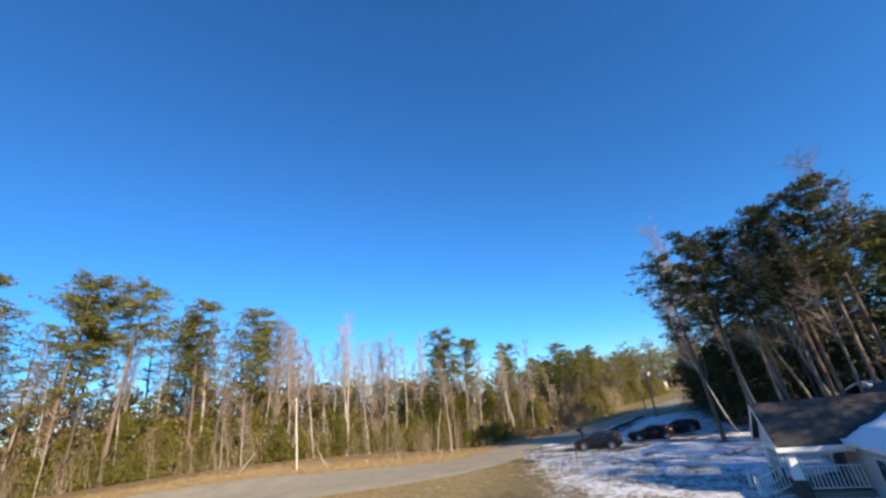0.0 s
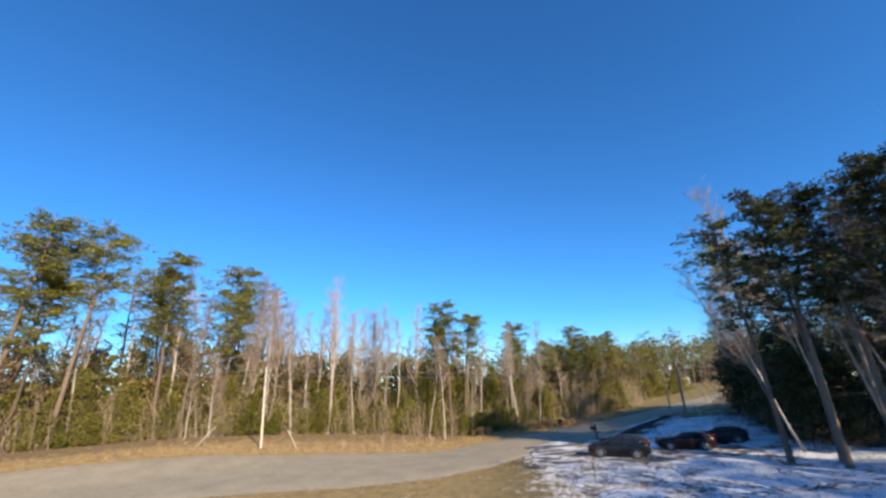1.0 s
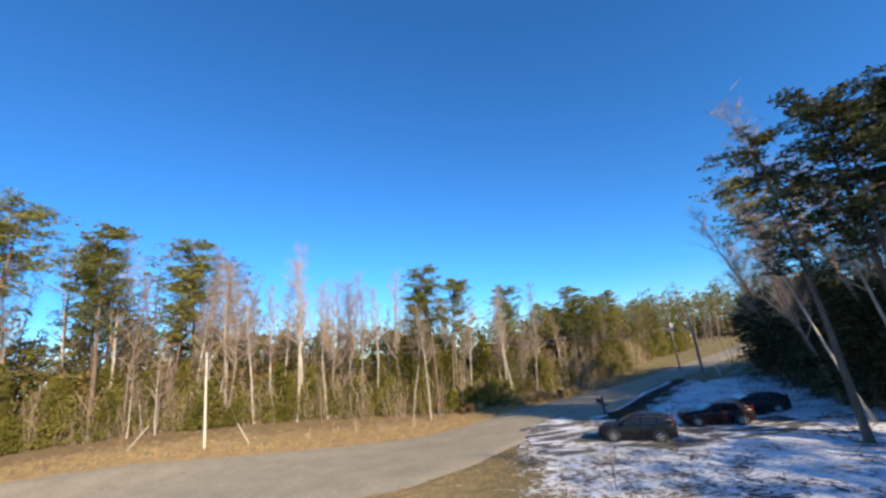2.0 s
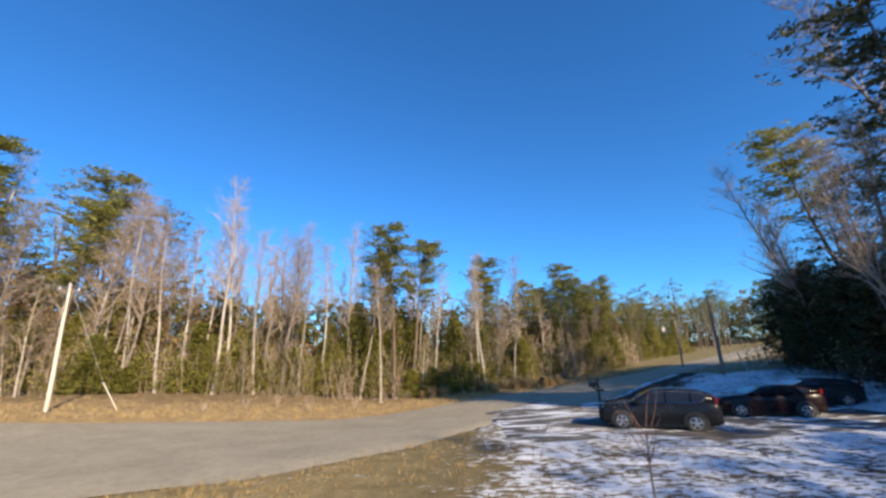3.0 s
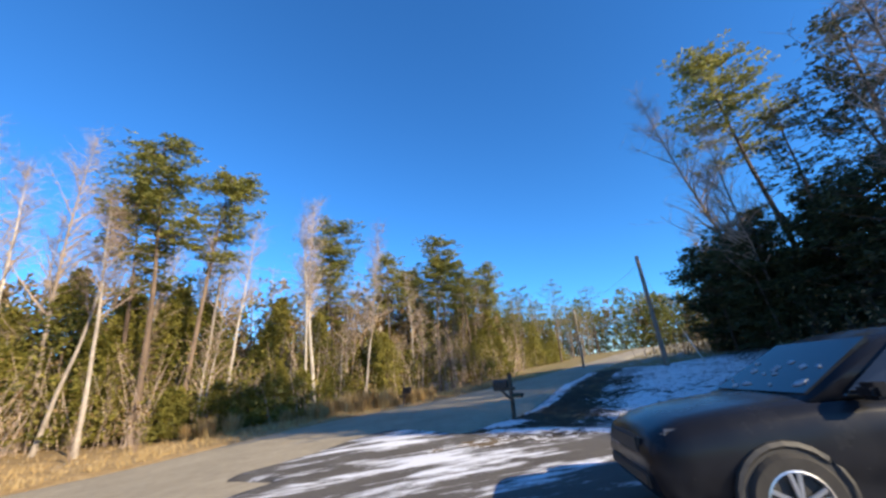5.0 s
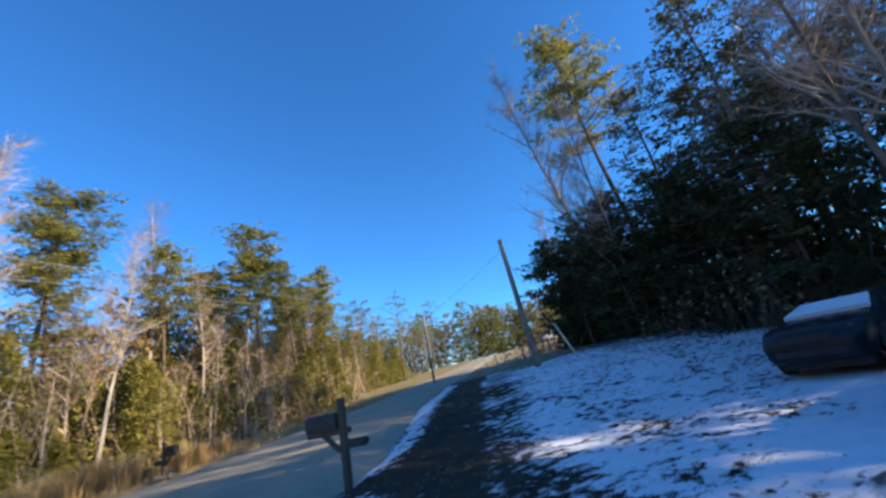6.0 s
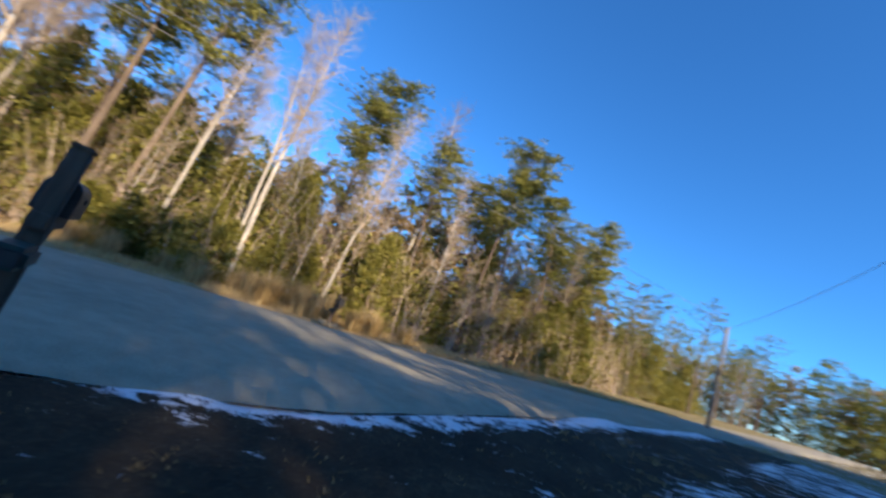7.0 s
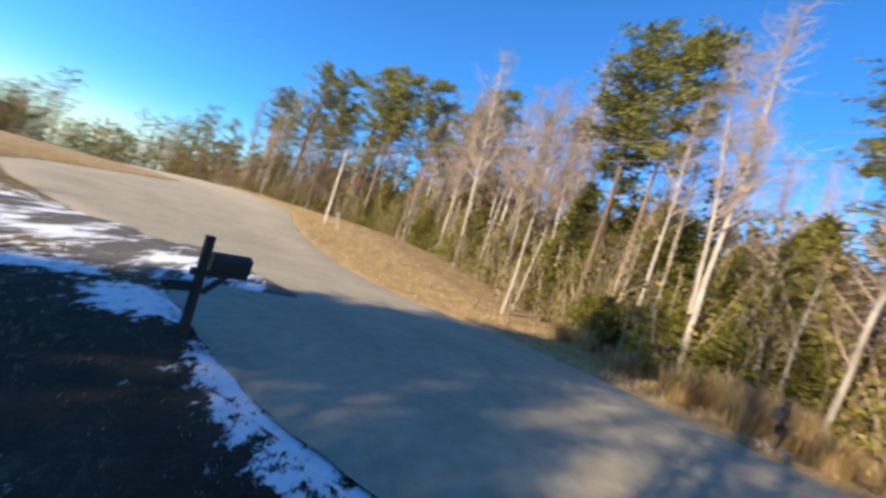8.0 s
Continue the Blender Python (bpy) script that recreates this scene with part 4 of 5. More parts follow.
def arch_box(length, width, tall, r, wall=0.0):
    """A mailbox shell: flat floor, rounded top, along +x."""
    prof = [(-width / 2, 0), (width / 2, 0), (width / 2, tall - r)]
    prof += [(width / 2 * math.cos(a), tall - r + r * math.sin(a)) for a in np.linspace(0.2, 2.94, 11)]
    prof += [(-width / 2, tall - r)]
    return loft([[(0, a, b) for a, b in prof], [(0.01, a * 1.03, b * 1.02) for a, b in prof], [(length - 0.01, a * 1.03, b * 1.02) for a, b in prof], [(length, a, b) for a, b in prof]])


def mailbox(label, x, y, turn, post_h, stone=False):
    m = thing("mailbox", label, "mailbox", "mailboxes by the road", at=pose(x, y, height(x, y) - 0.05, 0, 0, turn))
    part("post", box(0.105, 0.105, post_h, (0, 0, post_h / 2), 0.008), M_POST, m)
    part("cap", box(0.12, 0.12, 0.03, (0, 0, post_h + 0.015), 0.01), M_POST, m)
    az = post_h * 0.66
    part("arm", box(0.72, 0.09, 0.09, (0.24, 0, az), 0.006), M_POST, m)
    part("brace", box(0.36, 0.06, 0.07, (0.2, 0, az - 0.16), 0.006, pose(0, 0, 0, 0, -45, 0)), M_POST, m)
    body = part("box", arch_box(0.5, 0.19, 0.24, 0.1), M_MAIL, m)
    body.matrix_basis = pose(0.085, 0, az + 0.05)
    part("door", box(0.012, 0.175, 0.21, (0.508, 0, 0.105), 0.004), M_MAIL, body)
    part("flag", box(0.16, 0.008, 0.035, (0.3, -0.105, 0.13), 0.002), M_MAIL, body)
    part("latch", box(0.02, 0.03, 0.03, (0.52, 0, 0.2), 0.004), M_CHROME, body)
    tray = part("newspaper_box", box(0.36, 0.17, 0.13, (-0.2, 0.0, az - 0.2), 0.03), M_GREEN_BOX, m, "dark green newspaper box")
    # dark plate on the solid box, standing for the shade inside its mouth
    part("opening_shade", box(0.012, 0.13, 0.09, (-0.384, 0, az - 0.2), 0.01), M_PLASTIC, tray)
    if stone:
        for k in range(7):
            a = k * 0.9
            part("stone", box(0.22, 0.18, 0.15, (0.26 * math.cos(a), 0.26 * math.sin(a), 0.08), 0.06, pose(0, 0, 0, 8 * k, 5 * k, 40 * k)), M_STONE, m)
    return m


mailbox("dark metal mailbox on a weathered wooden post by the road", 13.55, 50.95, 130, 1.36)
mailbox("dark mailbox among dry grass and stones across the road", 12.3, 62.0, -60, 1.1, stone=True)

# ---------------------------------------------------------------- house with porch
M_SIDING = two_tone("grey_siding", (0.5, 0.5, 0.49), (0.64, 0.64, 0.62), 2, 0.6, 30, 0.15, 0.004)
M_SHINGLE = two_tone("dark_shingle", (0.02, 0.02, 0.022), (0.075, 0.072, 0.07), 1.2, 0.95, 14, 0.8, 0.02)
M_BRICK = two_tone("dark_brick", (0.05, 0.035, 0.03), (0.15, 0.1, 0.08), 4, 0.9, 25, 0.6, 0.01)
M_DECK = two_tone("deck_board", (0.16, 0.13, 0.1), (0.32, 0.27, 0.21), 3, 0.85, 25, 0.4, 0.005, stretch=(0.2, 1, 1))
M_WINDOW = two_tone("house_glass", (0.012, 0.014, 0.018), (0.025, 0.028, 0.034), 2, 0.05, 20, 0.02, 0.001, spec=0.6)


def prism(pts, depth):
    """A slab: the polygon pts, thickened by the vector depth."""
    V = [Vector(p) for p in pts] + [Vector(p) + Vector(depth) for p in pts]
    n = len(pts)
    F = [tuple(range(n))[::-1], tuple(range(n, 2 * n))] + [(k, (k + 1) % n, (k + 1) % n + n, k + n) for k in range(n)]
    return V, F


# local axes: +x into the house away from the road, +y along its front, origin at the porch's front edge
HOUSE = pose(14.1, 20.8, 0, 0, 0, math.degrees(math.atan2(-0.37, 0.93)))
house = thing("house", "pale house with snow-covered roof and a gabled front porch", "house", at=HOUSE)
g0 = -0.28
part("porch_floor", box(2.4, 3.1, 0.5, (1.2, 0, g0 + 0.2), 0.01), M_DECK, house)
for k in range(13):
    part("deck_board", box(2.5, 0.225, 0.03, (1.2, -1.44 + 0.24 * k, g0 + 0.468), 0.006), M_DECK, house)
ez, pz, hw = 2.0, 3.5, 1.62
for s in (1, -1):
    slope = prism([(-0.35, 0, pz), (-0.35, s * (hw + 0.25), ez - 0.12), (6.5, s * (hw + 0.25), ez - 0.12), (6.5, 0, pz)], (0, 0, 0.06))
    r_ = part("porch_roof", slope, M_SHINGLE, house, "dark shingle porch roof")
    for j in range(11):
        u = j / 11
        y0, z0 = s * (hw + 0.27) * (1 - u), ez - 0.12 + (pz - ez + 0.12) * u
        y1, z1 = s * (hw + 0.27) * (1 - u - 0.105), ez - 0.12 + (pz - ez + 0.12) * (u + 0.105)
        part("shingle_course", prism([(-0.37, y0, z0 + 0.085), (-0.37, y1, z1 + 0.066), (6.5, y1, z1 + 0.066), (6.5, y0, z0 + 0.085)], (0, 0, 0.012)), M_SHINGLE, r_)
    part("rake_board", prism([(-0.39, 0, pz + 0.05), (-0.39, s * (hw + 0.27), ez - 0.08), (-0.39, s * (hw + 0.27), ez - 0.3), (-0.39, 0, pz - 0.17)], (0.035, 0, 0)), M_WHITE, house, "white rake board")
    part("eave_fascia", box(2.6, 0.03, 0.18, (0.95, s * (hw + 0.26), ez - 0.2), 0.004), M_WHITE, house)
    part("eave_beam", box(2.3, 0.14, 0.22, (1.15, s * hw, ez - 0.3), 0.01), M_WHITE, house)
    part("brick_pier", box(0.5, 0.5, 0.95, (0.12, s * (hw - 0.12), g0 + 0.45), 0.012), M_BRICK, house, "dark brick pier")
    col = loft([[(0.12 + a * q, s * (hw - 0.12) + b * q, z) for a, b in ((1, 1), (-1, 1), (-1, -1), (1, -1))] for q, z in ((0.2, g0 + 0.92), (0.2, g0 + 1.0), (0.18, g0 + 1.01), (0.12, ez - 0.42), (0.16, ez - 0.41))])
    part("tapered_column", col, M_WHITE, house, "white tapered porch column")
part("gable_wall", prism([(-0.12, 0, pz - 0.12), (-0.12, hw, ez - 0.2), (-0.12, -hw, ez - 0.2)], (0.08, 0, 0)), M_SIDING, house)
part("front_beam", box(0.16, 3.3, 0.22, (-0.02, 0, ez - 0.3), 0.01), M_WHITE, house)


def railing(a, b, count, parent, posts=True):
    r = part("railing", rod(Vector(a) + Vector((0, 0, 0.9)), Vector(b) + Vector((0, 0, 0.9)), 0.035, 6), M_WHITE, parent, "white painted porch railing")
    part("bottom_rail", rod(Vector(a) + Vector((0, 0, 0.12)), Vector(b) + Vector((0, 0, 0.12)), 0.028, 6), M_WHITE, r)
    for k in range(count):
        p = Vector(a).lerp(Vector(b), (k + 0.5) / count)
        part("baluster", box(0.035, 0.035, 0.78, p + Vector((0, 0, 0.51))), M_WHITE, r)
    return r


fz = g0 + 0.48
railing((0.35, -hw + 0.1, fz), (2.35, -hw + 0.1, fz), 14, house)
railing((0.35, hw - 0.1, fz), (2.35, hw - 0.1, fz), 14, house)
railing((0.12, -1.3, fz), (0.12, -0.75, fz), 5, house)
railing((0.12, 1.3, fz), (0.12, 0.75, fz), 5, house)
for s in (1, -1):
    railing((0.0, 0.7 * s, fz), (-1.25, 0.7 * s, fz - 0.55), 9, house)
    part("newel_post", box(0.1, 0.1, 1.05, (-1.28, 0.7 * s, fz - 0.05), 0.01), M_WHITE, house)
for k in range(3):
    part("step", box(0.32, 1.5, 0.17, (-0.26 - 0.31 * k, 0, fz - 0.19 - 0.17 * k), 0.01), M_DECK, house)
# main body
part("wall", box(7.4, 12.6, 2.5, (7.4, -4.2, g0 + 1.2)), M_SIDING, house)
for j in range(11):
    part("siding_board", box(0.02, 12.62, 0.19, (3.692, -4.2, g0 + 0.35 + 0.21 * j), 0.004, pose(0, 0, 0, 0, 4, 0)), M_SIDING, house)
for s, x0 in ((1, 3.2), (-1, 11.6)):
    part("main_roof", prism([(x0, 2.6, 2.35), (7.4, 2.6, 4.3), (7.4, -10.9, 4.3), (x0, -10.9, 2.35)], (0, 0, 0.08)), M_SHINGLE, house, "dark shingle main roof")
part("eave_board", box(0.03, 13.5, 0.2, (3.18, -4.15, 2.32), 0.004), M_WHITE, house)
n_, m_ = 40, 14
V, F = [], []
for i in range(n_ + 1):
    for j in range(m_ + 1):
        yy = -10.8 + i / n_ * (8.7 + 0.35 * noise.noise((j * 0.9, 2, 0)))
        xx = 3.12 + (7.4 - 3.12) * j / m_
        zz = 2.43 + (xx - 3.2) / 4.2 * 1.95
        edge = min(j, m_ - j + 2, n_ - i, i + 3) / 2.0
        V.append((xx - 0.06 * (j == 0), yy, zz + 0.2 * min(1.0, edge) + 0.04 * noise.noise((xx, yy, 7))))
for i in range(n_):
    for j in range(m_):
        o = i * (m_ + 1) + j
        F.append((o, o + 1, o + m_ + 2, o + m_ + 1))
snow_roof = part("roof_snow", (V, F), M_SNOW, house, "thick snow on the main roof")
smooth(snow_roof)
for yc in (-3.4, -6.2):
    w = part("window", box(0.05, 1.5, 1.25, (3.66, yc, g0 + 1.5), 0.01), M_WHITE, house, "white-framed window")
    for q in (-0.36, 0.36):
        part("pane", box(0.02, 0.62, 1.1, (3.632, yc + q, g0 + 1.5), 0.004), M_WINDOW, w)
d_ = part("front_door", box(0.06, 0.95, 2.05, (3.66, 0.6, g0 + 1.5), 0.01), M_PLASTIC, house, "dark front door")
part("door_handle", box(0.05, 0.03, 0.14, (3.61, 0.25, g0 + 1.5), 0.01), M_CHROME, d_)

for ob in house.children:
    if ob.name.split(".")[0] in ("wall", "siding_board", "main_roof", "eave_board", "roof_snow", "window", "front_door"):
        ob.matrix_basis = Matrix.Translation((-1.25, 0, -0.33))

# chairs on the porch, a dark cover over one
pc = thing("porch_chair", "dark covered chair on the porch", "chair", at=HOUSE @ pose(1.6, -0.7, fz + 0.01))
part("seat", box(0.6, 0.6, 0.12, (0, 0, 0.42), 0.04), M_PLASTIC, pc)
part("backrest", box(0.1, 0.6, 0.7, (0.28, 0, 0.78), 0.04), M_PLASTIC, pc)
for a in (-0.25, 0.25):
    for b in (-0.25, 0.25):
        part("leg", box(0.05, 0.05, 0.38, (a, b, 0.18)), M_PLASTIC, pc)

# shed among the trees
SHED = pose(31.5, 33.5, height(31.5, 33.5) - 0.5, 0, 0, 30) @ Matrix.Diagonal((0.8, 0.8, 0.72, 1))
shed = thing("shed", "small dark shed with snow on its roof", "shed", at=SHED)
part("wall", box(5, 4, 2.6, (0, 0, 1.25)), M_POST, shed)
for s in (1, -1):
    part("roof", prism([(-2.8, 0, 3.9), (-2.8, s * 2.4, 2.5), (2.8, s * 2.4, 2.5), (2.8, 0, 3.9)], (0, 0, 0.08)), M_SHINGLE, shed)
    part("roof_snow", prism([(-2.75, 0, 3.99), (-2.75, s * 2.38, 2.59), (2.75, s * 2.38, 2.59), (2.75, 0, 3.99)], (0, 0, 0.12)), M_SNOW, shed, "snow on the shed roof")

# far house and things beyond the field
def far_house(x, y, turn, size):
    h = thing("far_house", "white house half hidden behind the trees", "house", at=pose(x, y, height(x, y), 0, 0, turn) @ Matrix.Diagonal((size, size, size, 1)))
    part("wall", box(9, 6, 3.2, (0, 0, 1.6)), M_WHITE, h)
    part("gable", prism([(-4.5, -3, 3.2), (-4.5, 3, 3.2), (-4.5, 0, 5.2)], (9, 0, 0)), M_WHITE, h)
    for s in (1, -1):
        part("roof", prism([(-4.8, 0, 5.3), (-4.8, s * 3.4, 3.05), (4.8, s * 3.4, 3.05), (4.8, 0, 5.3)], (0, 0, 0.1)), M_SHINGLE, h)
    part("chimney", box(0.7, 0.7, 2.2, (1.5, 0.6, 5.6), 0.02), M_WHITE, h)
    for k in (-2.6, 0, 2.6):
        w = part("window", box(1.0, 0.06, 1.3, (k, -3.02, 1.7), 0.01), M_WHITE, h)
        part("pane", box(0.8, 0.02, 1.1, (k, -3.06, 1.7)), M_WINDOW, w)


far_house(50, 112, 15, 0.8)
car("pale grey car far beyond the field", M_SILVER_PAINT, 71, 87, 160, chrome=False, group="far cars")
trailer = thing("trailer", "wooden flatbed trailer beyond the leaning pole", "trailer", at=pose(46, 67.5, height(46, 67.5), 0, 0, 20))
part("bed", box(3.2, 1.6, 0.1, (0, 0, 0.75), 0.01), M_POST, trailer)
for k in range(6):
    part("stake", box(0.08, 0.08, 0.5, (-1.5 + 0.6 * k, -0.76, 1.0)), M_POST, trailer)
part("side_board", box(3.2, 0.04, 0.2, (0, -0.81, 1.05)), M_POST, trailer)
for a in (-0.4, 0.5):
    for b in (-0.85, 0.85):
        w = part("wheel", ring_solid(0.32, 0.16, 0.16, 20), M_TYRE, trailer)
        w.matrix_basis = pose(a, b, 0.32, 90, 0, 0)

# ---------------------------------------------------------------- small growth
# sapling in the yard
V, F = [], []
rng = random.Random(21)
line = wander((0, 0, -0.1), (0.02, 0, 1), 1.25, 5, 0.05)
tube(V, F, line, [0.028, 0.025, 0.022, 0.02, 0.017, 0.014], 6)
W, G = [], []
for k in range(9):
    a = rng.uniform(0, 6.283)
    b = wander(line[3 + k % 3], (math.cos(a) * 0.5, math.sin(a) * 0.5, 1.0), rng.uniform(0.6, 1.2), 4, 0.12)
    tube(W, G, b, [0.011, 0.009, 0.007, 0.005, 0.003], 4)
M_RED_TWIG = two_tone("red_twig", (0.12, 0.05, 0.04), (0.3, 0.16, 0.12), 4, 0.8, 30, 0.2, 0.003)
sap = thing("sapling", "leafless sapling with reddish twigs in the snowy yard", "sapling", at=pose(8.15, 33.3, height(8.15, 33.3)))
part("trunk", (V, F), M_GREY_BARK, sap)
part("crown", (W, G), M_RED_TWIG, sap)


def blades(name, label, spots, material, r, count, tall, seed):
    """Tufts of upright blades at the spots, as one sheet of growth."""
    q = random.Random(seed)
    V, F = [], []
    for x, y, s in spots:
        z = height(x, y) - 0.03
        for _ in range(count):
            a, d = q.uniform(0, 6.283), abs(q.gauss(0, r * s))
            bx, by = x + d * math.cos(a), y + d * math.sin(a)
            h = tall * s * q.uniform(0.45, 1.15)
            b = q.uniform(0, 6.283)
            tip = Vector((bx + h * q.uniform(-0.45, 0.45), by + h * q.uniform(-0.45, 0.45), z + h))
            sd = Vector((math.cos(b), math.sin(b), 0)) * 0.004 * (0.6 + 2 * s)
            root = Vector((bx, by, z))
            mid = root.lerp(tip, 0.55) + Vector((0, 0, h * 0.1))
            o = len(V)
            V.extend((root - sd, root + sd, mid + sd * 0.8, mid - sd * 0.8, tip))
            F.extend(((o, o + 1, o + 2, o + 3), (o + 3, o + 2, o + 4)))
    return tagged(new(name, mesh_of(name, V, F, material)), label, "grass", kind="stuff")


q = random.Random(3)
spots = []
for _ in range(2300):
    x = q.uniform(-42, 26)
    d = abs(q.gauss(0, 1)) * 4.5
    y = poly_at(FAR_EDGE, x) + 0.35 + min(d, 15)
    spots.append((x, y, q.uniform(0.5, 1.1)))
blades("verge_grass", "dry straw grass along the far verge", spots, M_STRAW, 0.28, 13, 0.28, 5)
spots = []
for _ in range(700):
    x = q.uniform(-14, 5)
    y = poly_at(NEAR_EDGE, x) - 0.3 - abs(q.gauss(0, 1)) * 4
    spots.append((x, y, q.uniform(0.4, 0.9)))
for _ in range(700):
    x = q.uniform(12, 24)
    lo, hi = poly_at(SNOW_EDGE, max(x, 13.2)) - 0.8, poly_at(NEAR_EDGE, x) - 0.4
    spots.append((x, q.uniform(lo, max(hi, lo + 0.1)), q.uniform(0.12, 0.3)))
for _ in range(900):
    x, y = q.uniform(6, 24), q.uniform(20, 55)
    if y > poly_at(NEAR_EDGE, x) - 1 or (poly_at(DRIVE_RIGHT, x) < y < poly_at(DRIVE_LEFT, x)):
        continue
    spots.append((x, y, q.uniform(0.2, 0.45)))
blades("yard_grass", "dead grass poking through the snow of the yard", spots, M_STRAW, 0.25, 12, 0.2, 6)


def clump(name, label, x, y, size, material, count, seed, cat="grass clump"):
    """One clump of tall dry stems."""
    r = random.Random(seed)
    V, F = [], []
    for _ in range(count):
        a = r.uniform(0, 6.283)
        d = abs(r.gauss(0, 0.22)) * size
        h = size * r.uniform(0.5, 1.1)
        root = Vector((d * math.cos(a), d * math.sin(a), -0.05))
        out = Vector((math.cos(a), math.sin(a), 0)) * h * r.uniform(0.1, 0.5)
        sd = Vector((-math.sin(a), math.cos(a), 0)) * 0.012
        mid = root + out * 0.4 + Vector((0, 0, h * 0.6))
        tip = root + out + Vector((0, 0, h * r.uniform(0.75, 1.0)))
        o = len(V)
        V.extend((root - sd, root + sd, mid + sd, mid - sd, tip))
        F.extend(((o, o + 1, o + 2, o + 3), (o + 3, o + 2, o + 4)))
    c = thing(name, label, cat, "dry clumps by the road", at=pose(x, y, height(x, y)))
    tagged(part("stem_mass", (V, F), material, c), kind="stuff")
    return c


for k, (x, y, s) in enumerate(((2.6, 62.0, 1.25), (3.6, 62.6, 1.1), (1.6, 62.8, 0.9), (10.6, 63.0, 1.3), (11.6, 63.6, 1.2), (9.2, 62.4, 1.1), (13.6, 63.4, 0.9), (14.6, 64.6, 0.8), (7.5, 61.8, 1.0), (6.2, 62.0, 0.8), (12.0, 62.8, 0.6), (10.0, 61.7, 1.0), (11.2, 62.3, 1.2), (9.4, 63.4, 1.3), (8.4, 62.9, 1.1), (12.9, 62.7, 0.9), (10.4, 64.2, 1.3), (8.0, 61.2, 0.8), (13.2, 64.4, 1.1))):
    clump("grass_clump", "tall clump of straw-coloured dry grass", x, y, s, M_STRAW, 260, 40 + k)


def weed(x, y, h, seed):
    r = random.Random(seed)
    V, F = [], []
    for _ in range(11):
        a = r.uniform(0, 6.283)
        st = [Vector((0, 0, -0.05))]
        d = Vector((math.cos(a) * 0.35, math.sin(a) * 0.35, 1)).normalized()
        for _ in range(4):
            d = (d + Vector((r.uniform(-0.2, 0.2), r.uniform(-0.2, 0.2), 0.05))).normalized()
            st.append(st[-1] + d * h / 4 * r.uniform(0.7, 1.1))
        tube(V, F, st, [0.012, 0.01, 0.008, 0.006, 0.004], 3)
        for j in (2, 3):
            b = r.uniform(0, 6.283)
            tube(V, F, [st[j], st[j] + Vector((math.cos(b) * 0.3, math.sin(b) * 0.3, 0.4)) * h * 0.5], [0.006, 0.003], 3)
    c = thing("shrub", "small leafless reddish-brown shrub in dry grass", "shrub", "bare shrubs by the road", at=pose(x, y, height(x, y)))
    tagged(part("stem_mass", (V, F), M_TWIG, c), kind="stuff")


for k, (x, y, h) in enumerate(((-5.9, 53.9, 1.3), (-8.4, 54.6, 1.1), (-3.2, 56.5, 1.1), (-1.2, 58.8, 1.3), (0.4, 60.2, 1.2), (-9.5, 52.2, 0.9), (-11.5, 50.8, 0.7), (14.8, 65.6, 1.2), (16.4, 67, 1.0))):
    weed(x, y, h, 70 + k)

# fallen branches at the edge of the yard
for k, (x, y) in enumerate(((20.9, 44.6), (22.2, 38.6), (21.0, 36.2), (23.3, 41.6), (18.6, 31.2))):
    r = rng
    V, F = [], []
    for _ in range(9):
        a = r.uniform(0, 6.283)
        b = wander((r.uniform(-0.6, 0.6), r.uniform(-0.4, 0.4), 0.04), (math.cos(a), math.sin(a), 0.1), r.uniform(0.7, 1.9), 4, 0.15)
        tube(V, F, b, [0.04, 0.032, 0.024, 0.016, 0.008], 5)
    c = thing("branch_pile", "pile of fallen branches on snowy ground", "branches", "fallen branches", at=pose(x, y, height(x, y)))
    tagged(part("branch_mass", (V, F), M_GREY_BARK, c), kind="stuff")

# ---------------------------------------------------------------- woods seen only as a mass
def thicket(name, label, spots, h, r, stems, leafs, wood, leaf, seed):
    """Undergrowth: crooked thin stems, with dead leaves on another sheet."""
    q = random.Random(seed)
    V, F, L, G = [], [], [], []
    for x, y, s in spots:
        z = height(x, y)
        for _ in range(stems):
            a, d = q.uniform(0, 6.283), abs(q.gauss(0, r))
            p = Vector((x + d * math.cos(a), y + d * math.sin(a), z - 0.05))
            hh = h * s * q.uniform(0.4, 1.2)
            d1 = Vector((q.uniform(-0.3, 0.3), q.uniform(-0.3, 0.3), 1))
            m = p + d1 * hh * 0.5
            t = m + Vector((q.uniform(-0.5, 0.5), q.uniform(-0.5, 0.5), 1)) * hh * 0.5
            w = 0.008 + 0.004 * hh
            tube(V, F, [p, m, t], [w, w * 0.7, w * 0.3], 3)
            for _ in range(leafs):
                c = p.lerp(t, q.uniform(0.25, 1.0)) + Vector((q.gauss(0, 0.3), q.gauss(0, 0.3), q.gauss(0, 0.25)))
                e = Vector((q.uniform(-1, 1), q.uniform(-1, 1), q.uniform(-1, 1))).normalized() * q.uniform(0.06, 0.15)
                f = e.cross(Vector((q.uniform(-1, 1), q.uniform(-1, 1), q.uniform(-1, 1)))).normalized() * q.uniform(0.04, 0.09)
                o = len(L)
                L.extend((c - e, c + f, c + e, c - f))
                G.append((o, o + 1, o + 2, o + 3))
    tagged(new(name, mesh_of(name, V, F, wood)), label, "undergrowth", kind="stuff")
    if L:
        tagged(new(name + "_leaves", mesh_of(name + "_leaves", L, G, leaf)), "leaves clinging to the " + label, "undergrowth", kind="stuff")


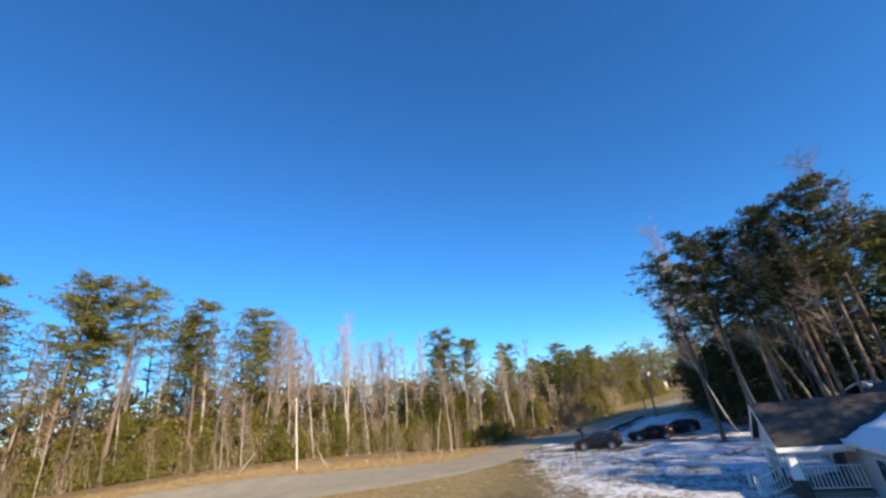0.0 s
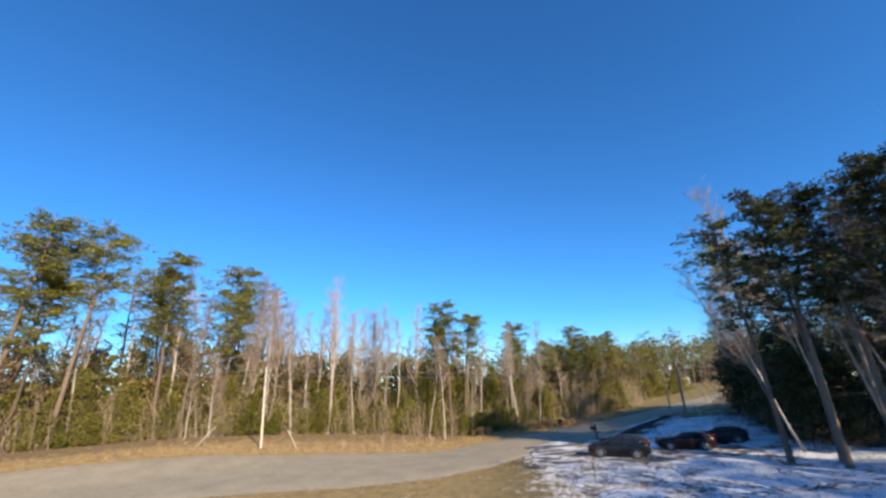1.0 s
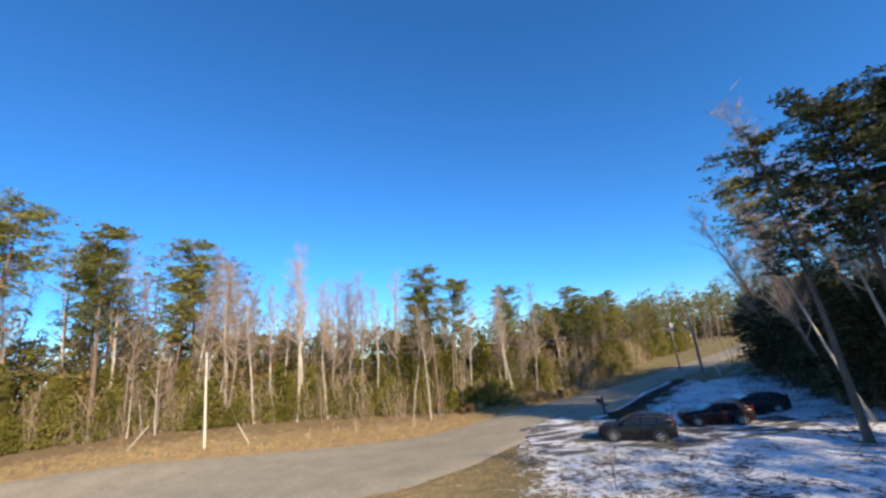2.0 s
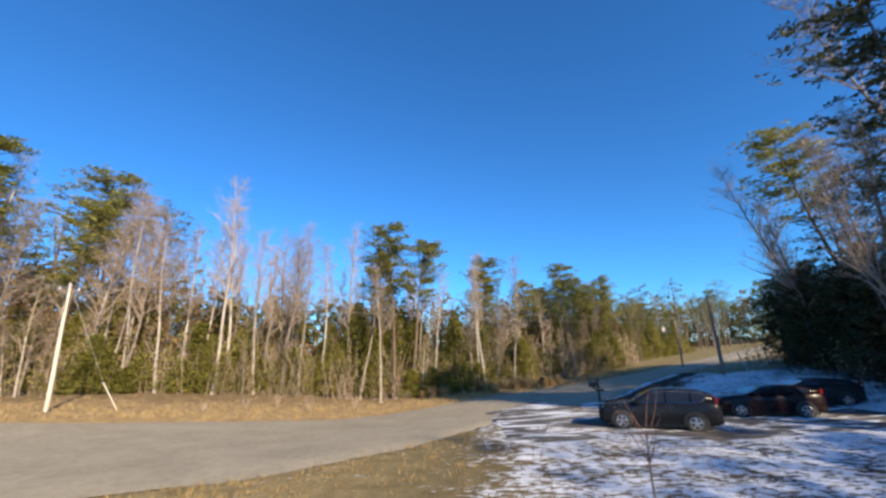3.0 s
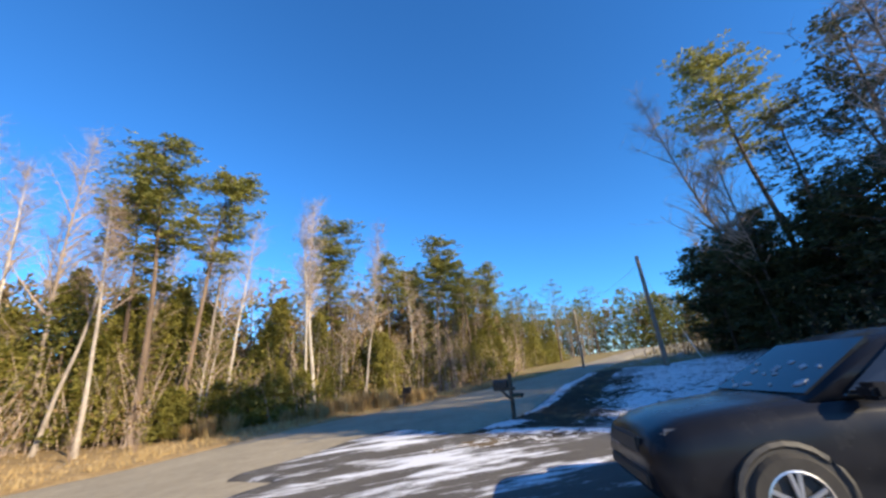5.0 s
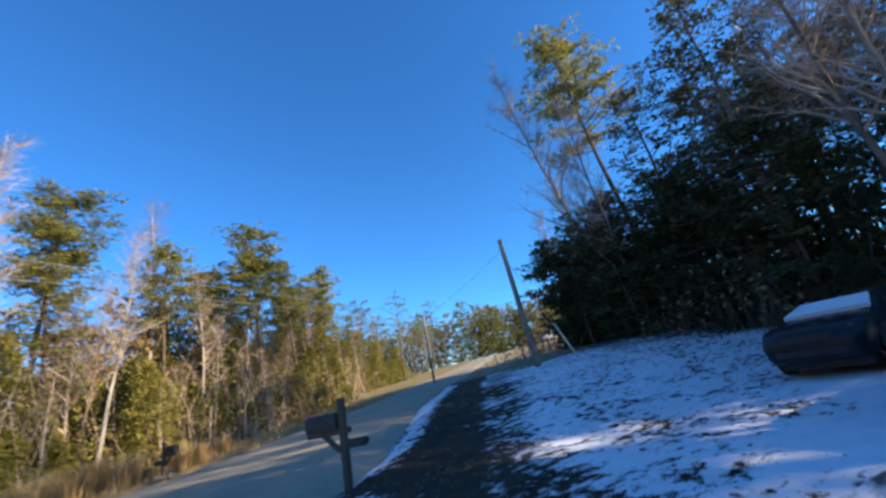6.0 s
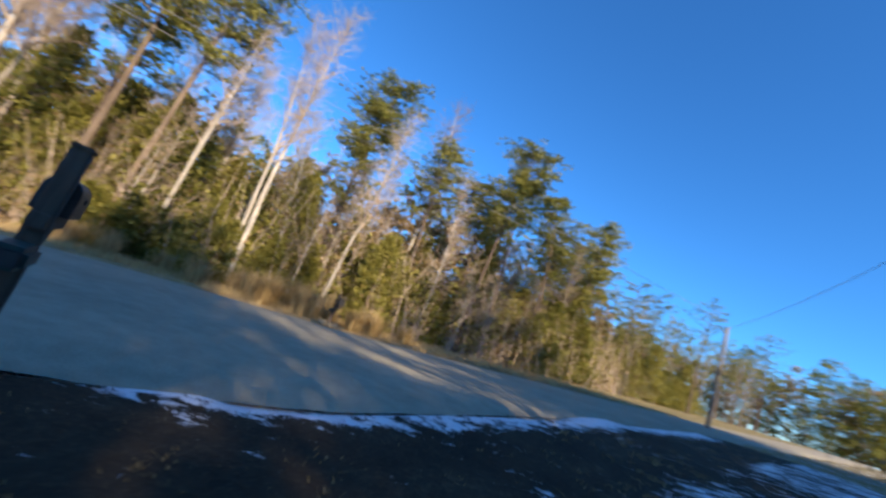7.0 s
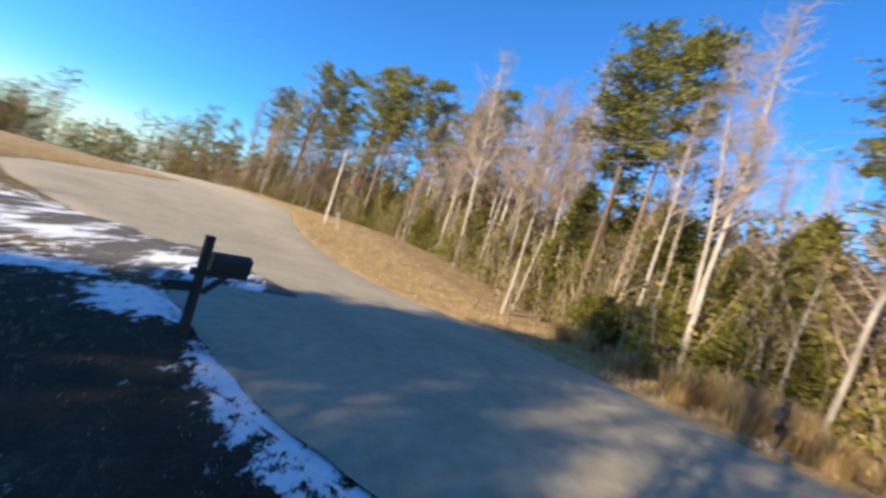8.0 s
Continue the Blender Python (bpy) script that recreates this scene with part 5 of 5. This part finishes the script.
q = random.Random(12)
spots = []
for _ in range(1000):
    x = q.uniform(-70, 34)
    spots.append((x, wood_front(x) + q.uniform(-0.8, 13), q.uniform(0.5, 1.2)))
thicket("undergrowth", "brown leafless undergrowth of the wood", spots, 4.2, 0.8, 7, 5, M_TWIG, M_TAN, 31)
spots = []
for _ in range(760):
    x = q.uniform(-64, 30)
    spots.append((x, wood_front(x) + q.uniform(0.2, 10), q.uniform(0.5, 1.15)))
thicket("green_undergrowth", "olive-green evergreen undergrowth of the wood", spots, 4.0, 0.8, 5, 22, M_TWIG, M_CEDAR, 32)
spots = []
for _ in range(420):
    y = q.uniform(5, 66)
    x = dark_edge(y) + abs(q.gauss(0, 1)) * 8
    spots.append((x, y, q.uniform(0.4, 1.1)))
# stems take the darker pine bark to stand for shade under the trees
thicket("dark_undergrowth", "brown undergrowth of the dark wood beside the yard", spots, 3.0, 0.9, 7, 3, M_PINE_BARK, M_TAN, 33)


def far_mass(name, label, spots, material, seed, blade, clumps=46):
    """Distant tree crowns, as broad loose leaf clumps."""
    q = random.Random(seed)
    V, F = [], []
    for x, y, h, r in spots:
        z = height(x, y)
        for _ in range(clumps):
            u = q.random()
            a = q.uniform(0, 6.283)
            rad = r * math.sqrt(q.random()) * (0.6 + 0.6 * math.sin(min(u * 1.15 + 0.12, 1) * 3.1416))
            c = Vector((x + rad * math.cos(a), y + rad * math.sin(a), z + h * u))
            for _ in range(8):
                d = Vector((q.gauss(0, 1), q.gauss(0, 1), q.gauss(0.3, 0.9))).normalized() * blade * q.uniform(0.5, 1.2)
                s = d.cross(Vector((q.uniform(-1, 1), q.uniform(-1, 1), q.uniform(-1, 1)))).normalized() * blade * q.uniform(0.12, 0.26)
                o = len(V)
                V.extend((c, c + d + s, c + d - s))
                F.append((o, o + 1, o + 2))
    tagged(new(name, mesh_of(name, V, F, material)), label, "woods", kind="stuff")


q = random.Random(19)
gr, br = [], []
for _ in range(200):
    x = q.uniform(-110, 45)
    s = 1.0 + 0.2 * soft_step(-18, -42, x) - 0.25 * soft_step(4, 16, x)
    y = wood_front(x) + q.uniform(14, 40)
    (gr if q.random() < 0.35 else br).append((x, y, q.uniform(8, 13) * s, q.uniform(1.8, 3.2)))
for _ in range(230):
    x = q.uniform(30, 130)
    y = 108 + q.uniform(0, 20) + (10 if x < 70 else -0.45 * (x - 70))
    (gr if q.random() < 0.5 else br).append((x, y, q.uniform(8, 13), q.uniform(2.2, 3.8)))
for _ in range(70):
    x, y = q.uniform(-170, -100), q.uniform(-80, -10)
    (gr if q.random() < 0.4 else br).append((x, y, q.uniform(8, 14), q.uniform(2.5, 4)))
for _ in range(120):
    x = q.uniform(-140, -70)
    (gr if q.random() < 0.4 else br).append((x, poly_at(NEAR_EDGE, x) - q.uniform(8, 40), q.uniform(6, 11), q.uniform(2.5, 4)))
for _ in range(40):
    (gr if q.random() < 0.4 else br).append((q.uniform(-190, -150), q.uniform(-90, 10), q.uniform(7, 12), q.uniform(2.5, 4)))
far_mass("far_pine_wood", "far pine crowns behind the wood's edge", gr, M_NEEDLE, 51, 0.75, 58)
far_mass("far_bare_wood", "far leafless crowns behind the wood's edge", br, M_TAN, 52, 0.6, 58)
# low brown growth that closes the gaps between the trunks
low, olive = [], []
for _ in range(430):
    x = q.uniform(-100, 34)
    spot = (x, wood_front(x) + q.uniform(5, 24), q.uniform(4, 11), q.uniform(1.6, 3.2))
    (olive if q.random() < 0.4 else low).append(spot)
for _ in range(150):
    x = q.uniform(-62, -20)
    spot = (x, wood_front(x) + q.uniform(3, 22), q.uniform(6, 12), q.uniform(1.8, 3.2))
    (olive if q.random() < 0.35 else low).append(spot)
far_mass("brush", "brown brush between the trunks of the wood", low, M_TAN, 54, 0.6, 34)
far_mass("olive_brush", "olive evergreen brush between the trunks of the wood", olive, M_CEDAR, 55, 0.55, 34)
q = random.Random(77)
# the taller crowns to the south are unseen, added for their shade
dark = []
for _ in range(105):
    y = q.uniform(-32, 60)
    far = y > 26
    x = dark_edge(y) + (4 if far else 5) + q.random() ** 1.3 * 28
    if not sun_gap(x, y):
        dark.append((x, y, (q.uniform(3.5, 8) * (1 - 0.45 * soft_step(45, 57, y))) if far else q.uniform(10, 18), q.uniform(2, 3.4)))
far_mass("dark_evergreen_wood", "evergreen crowns deep in the wood beside the yard, coloured dark for shade", dark, M_SHADE_LEAF, 53, 0.55, 64)
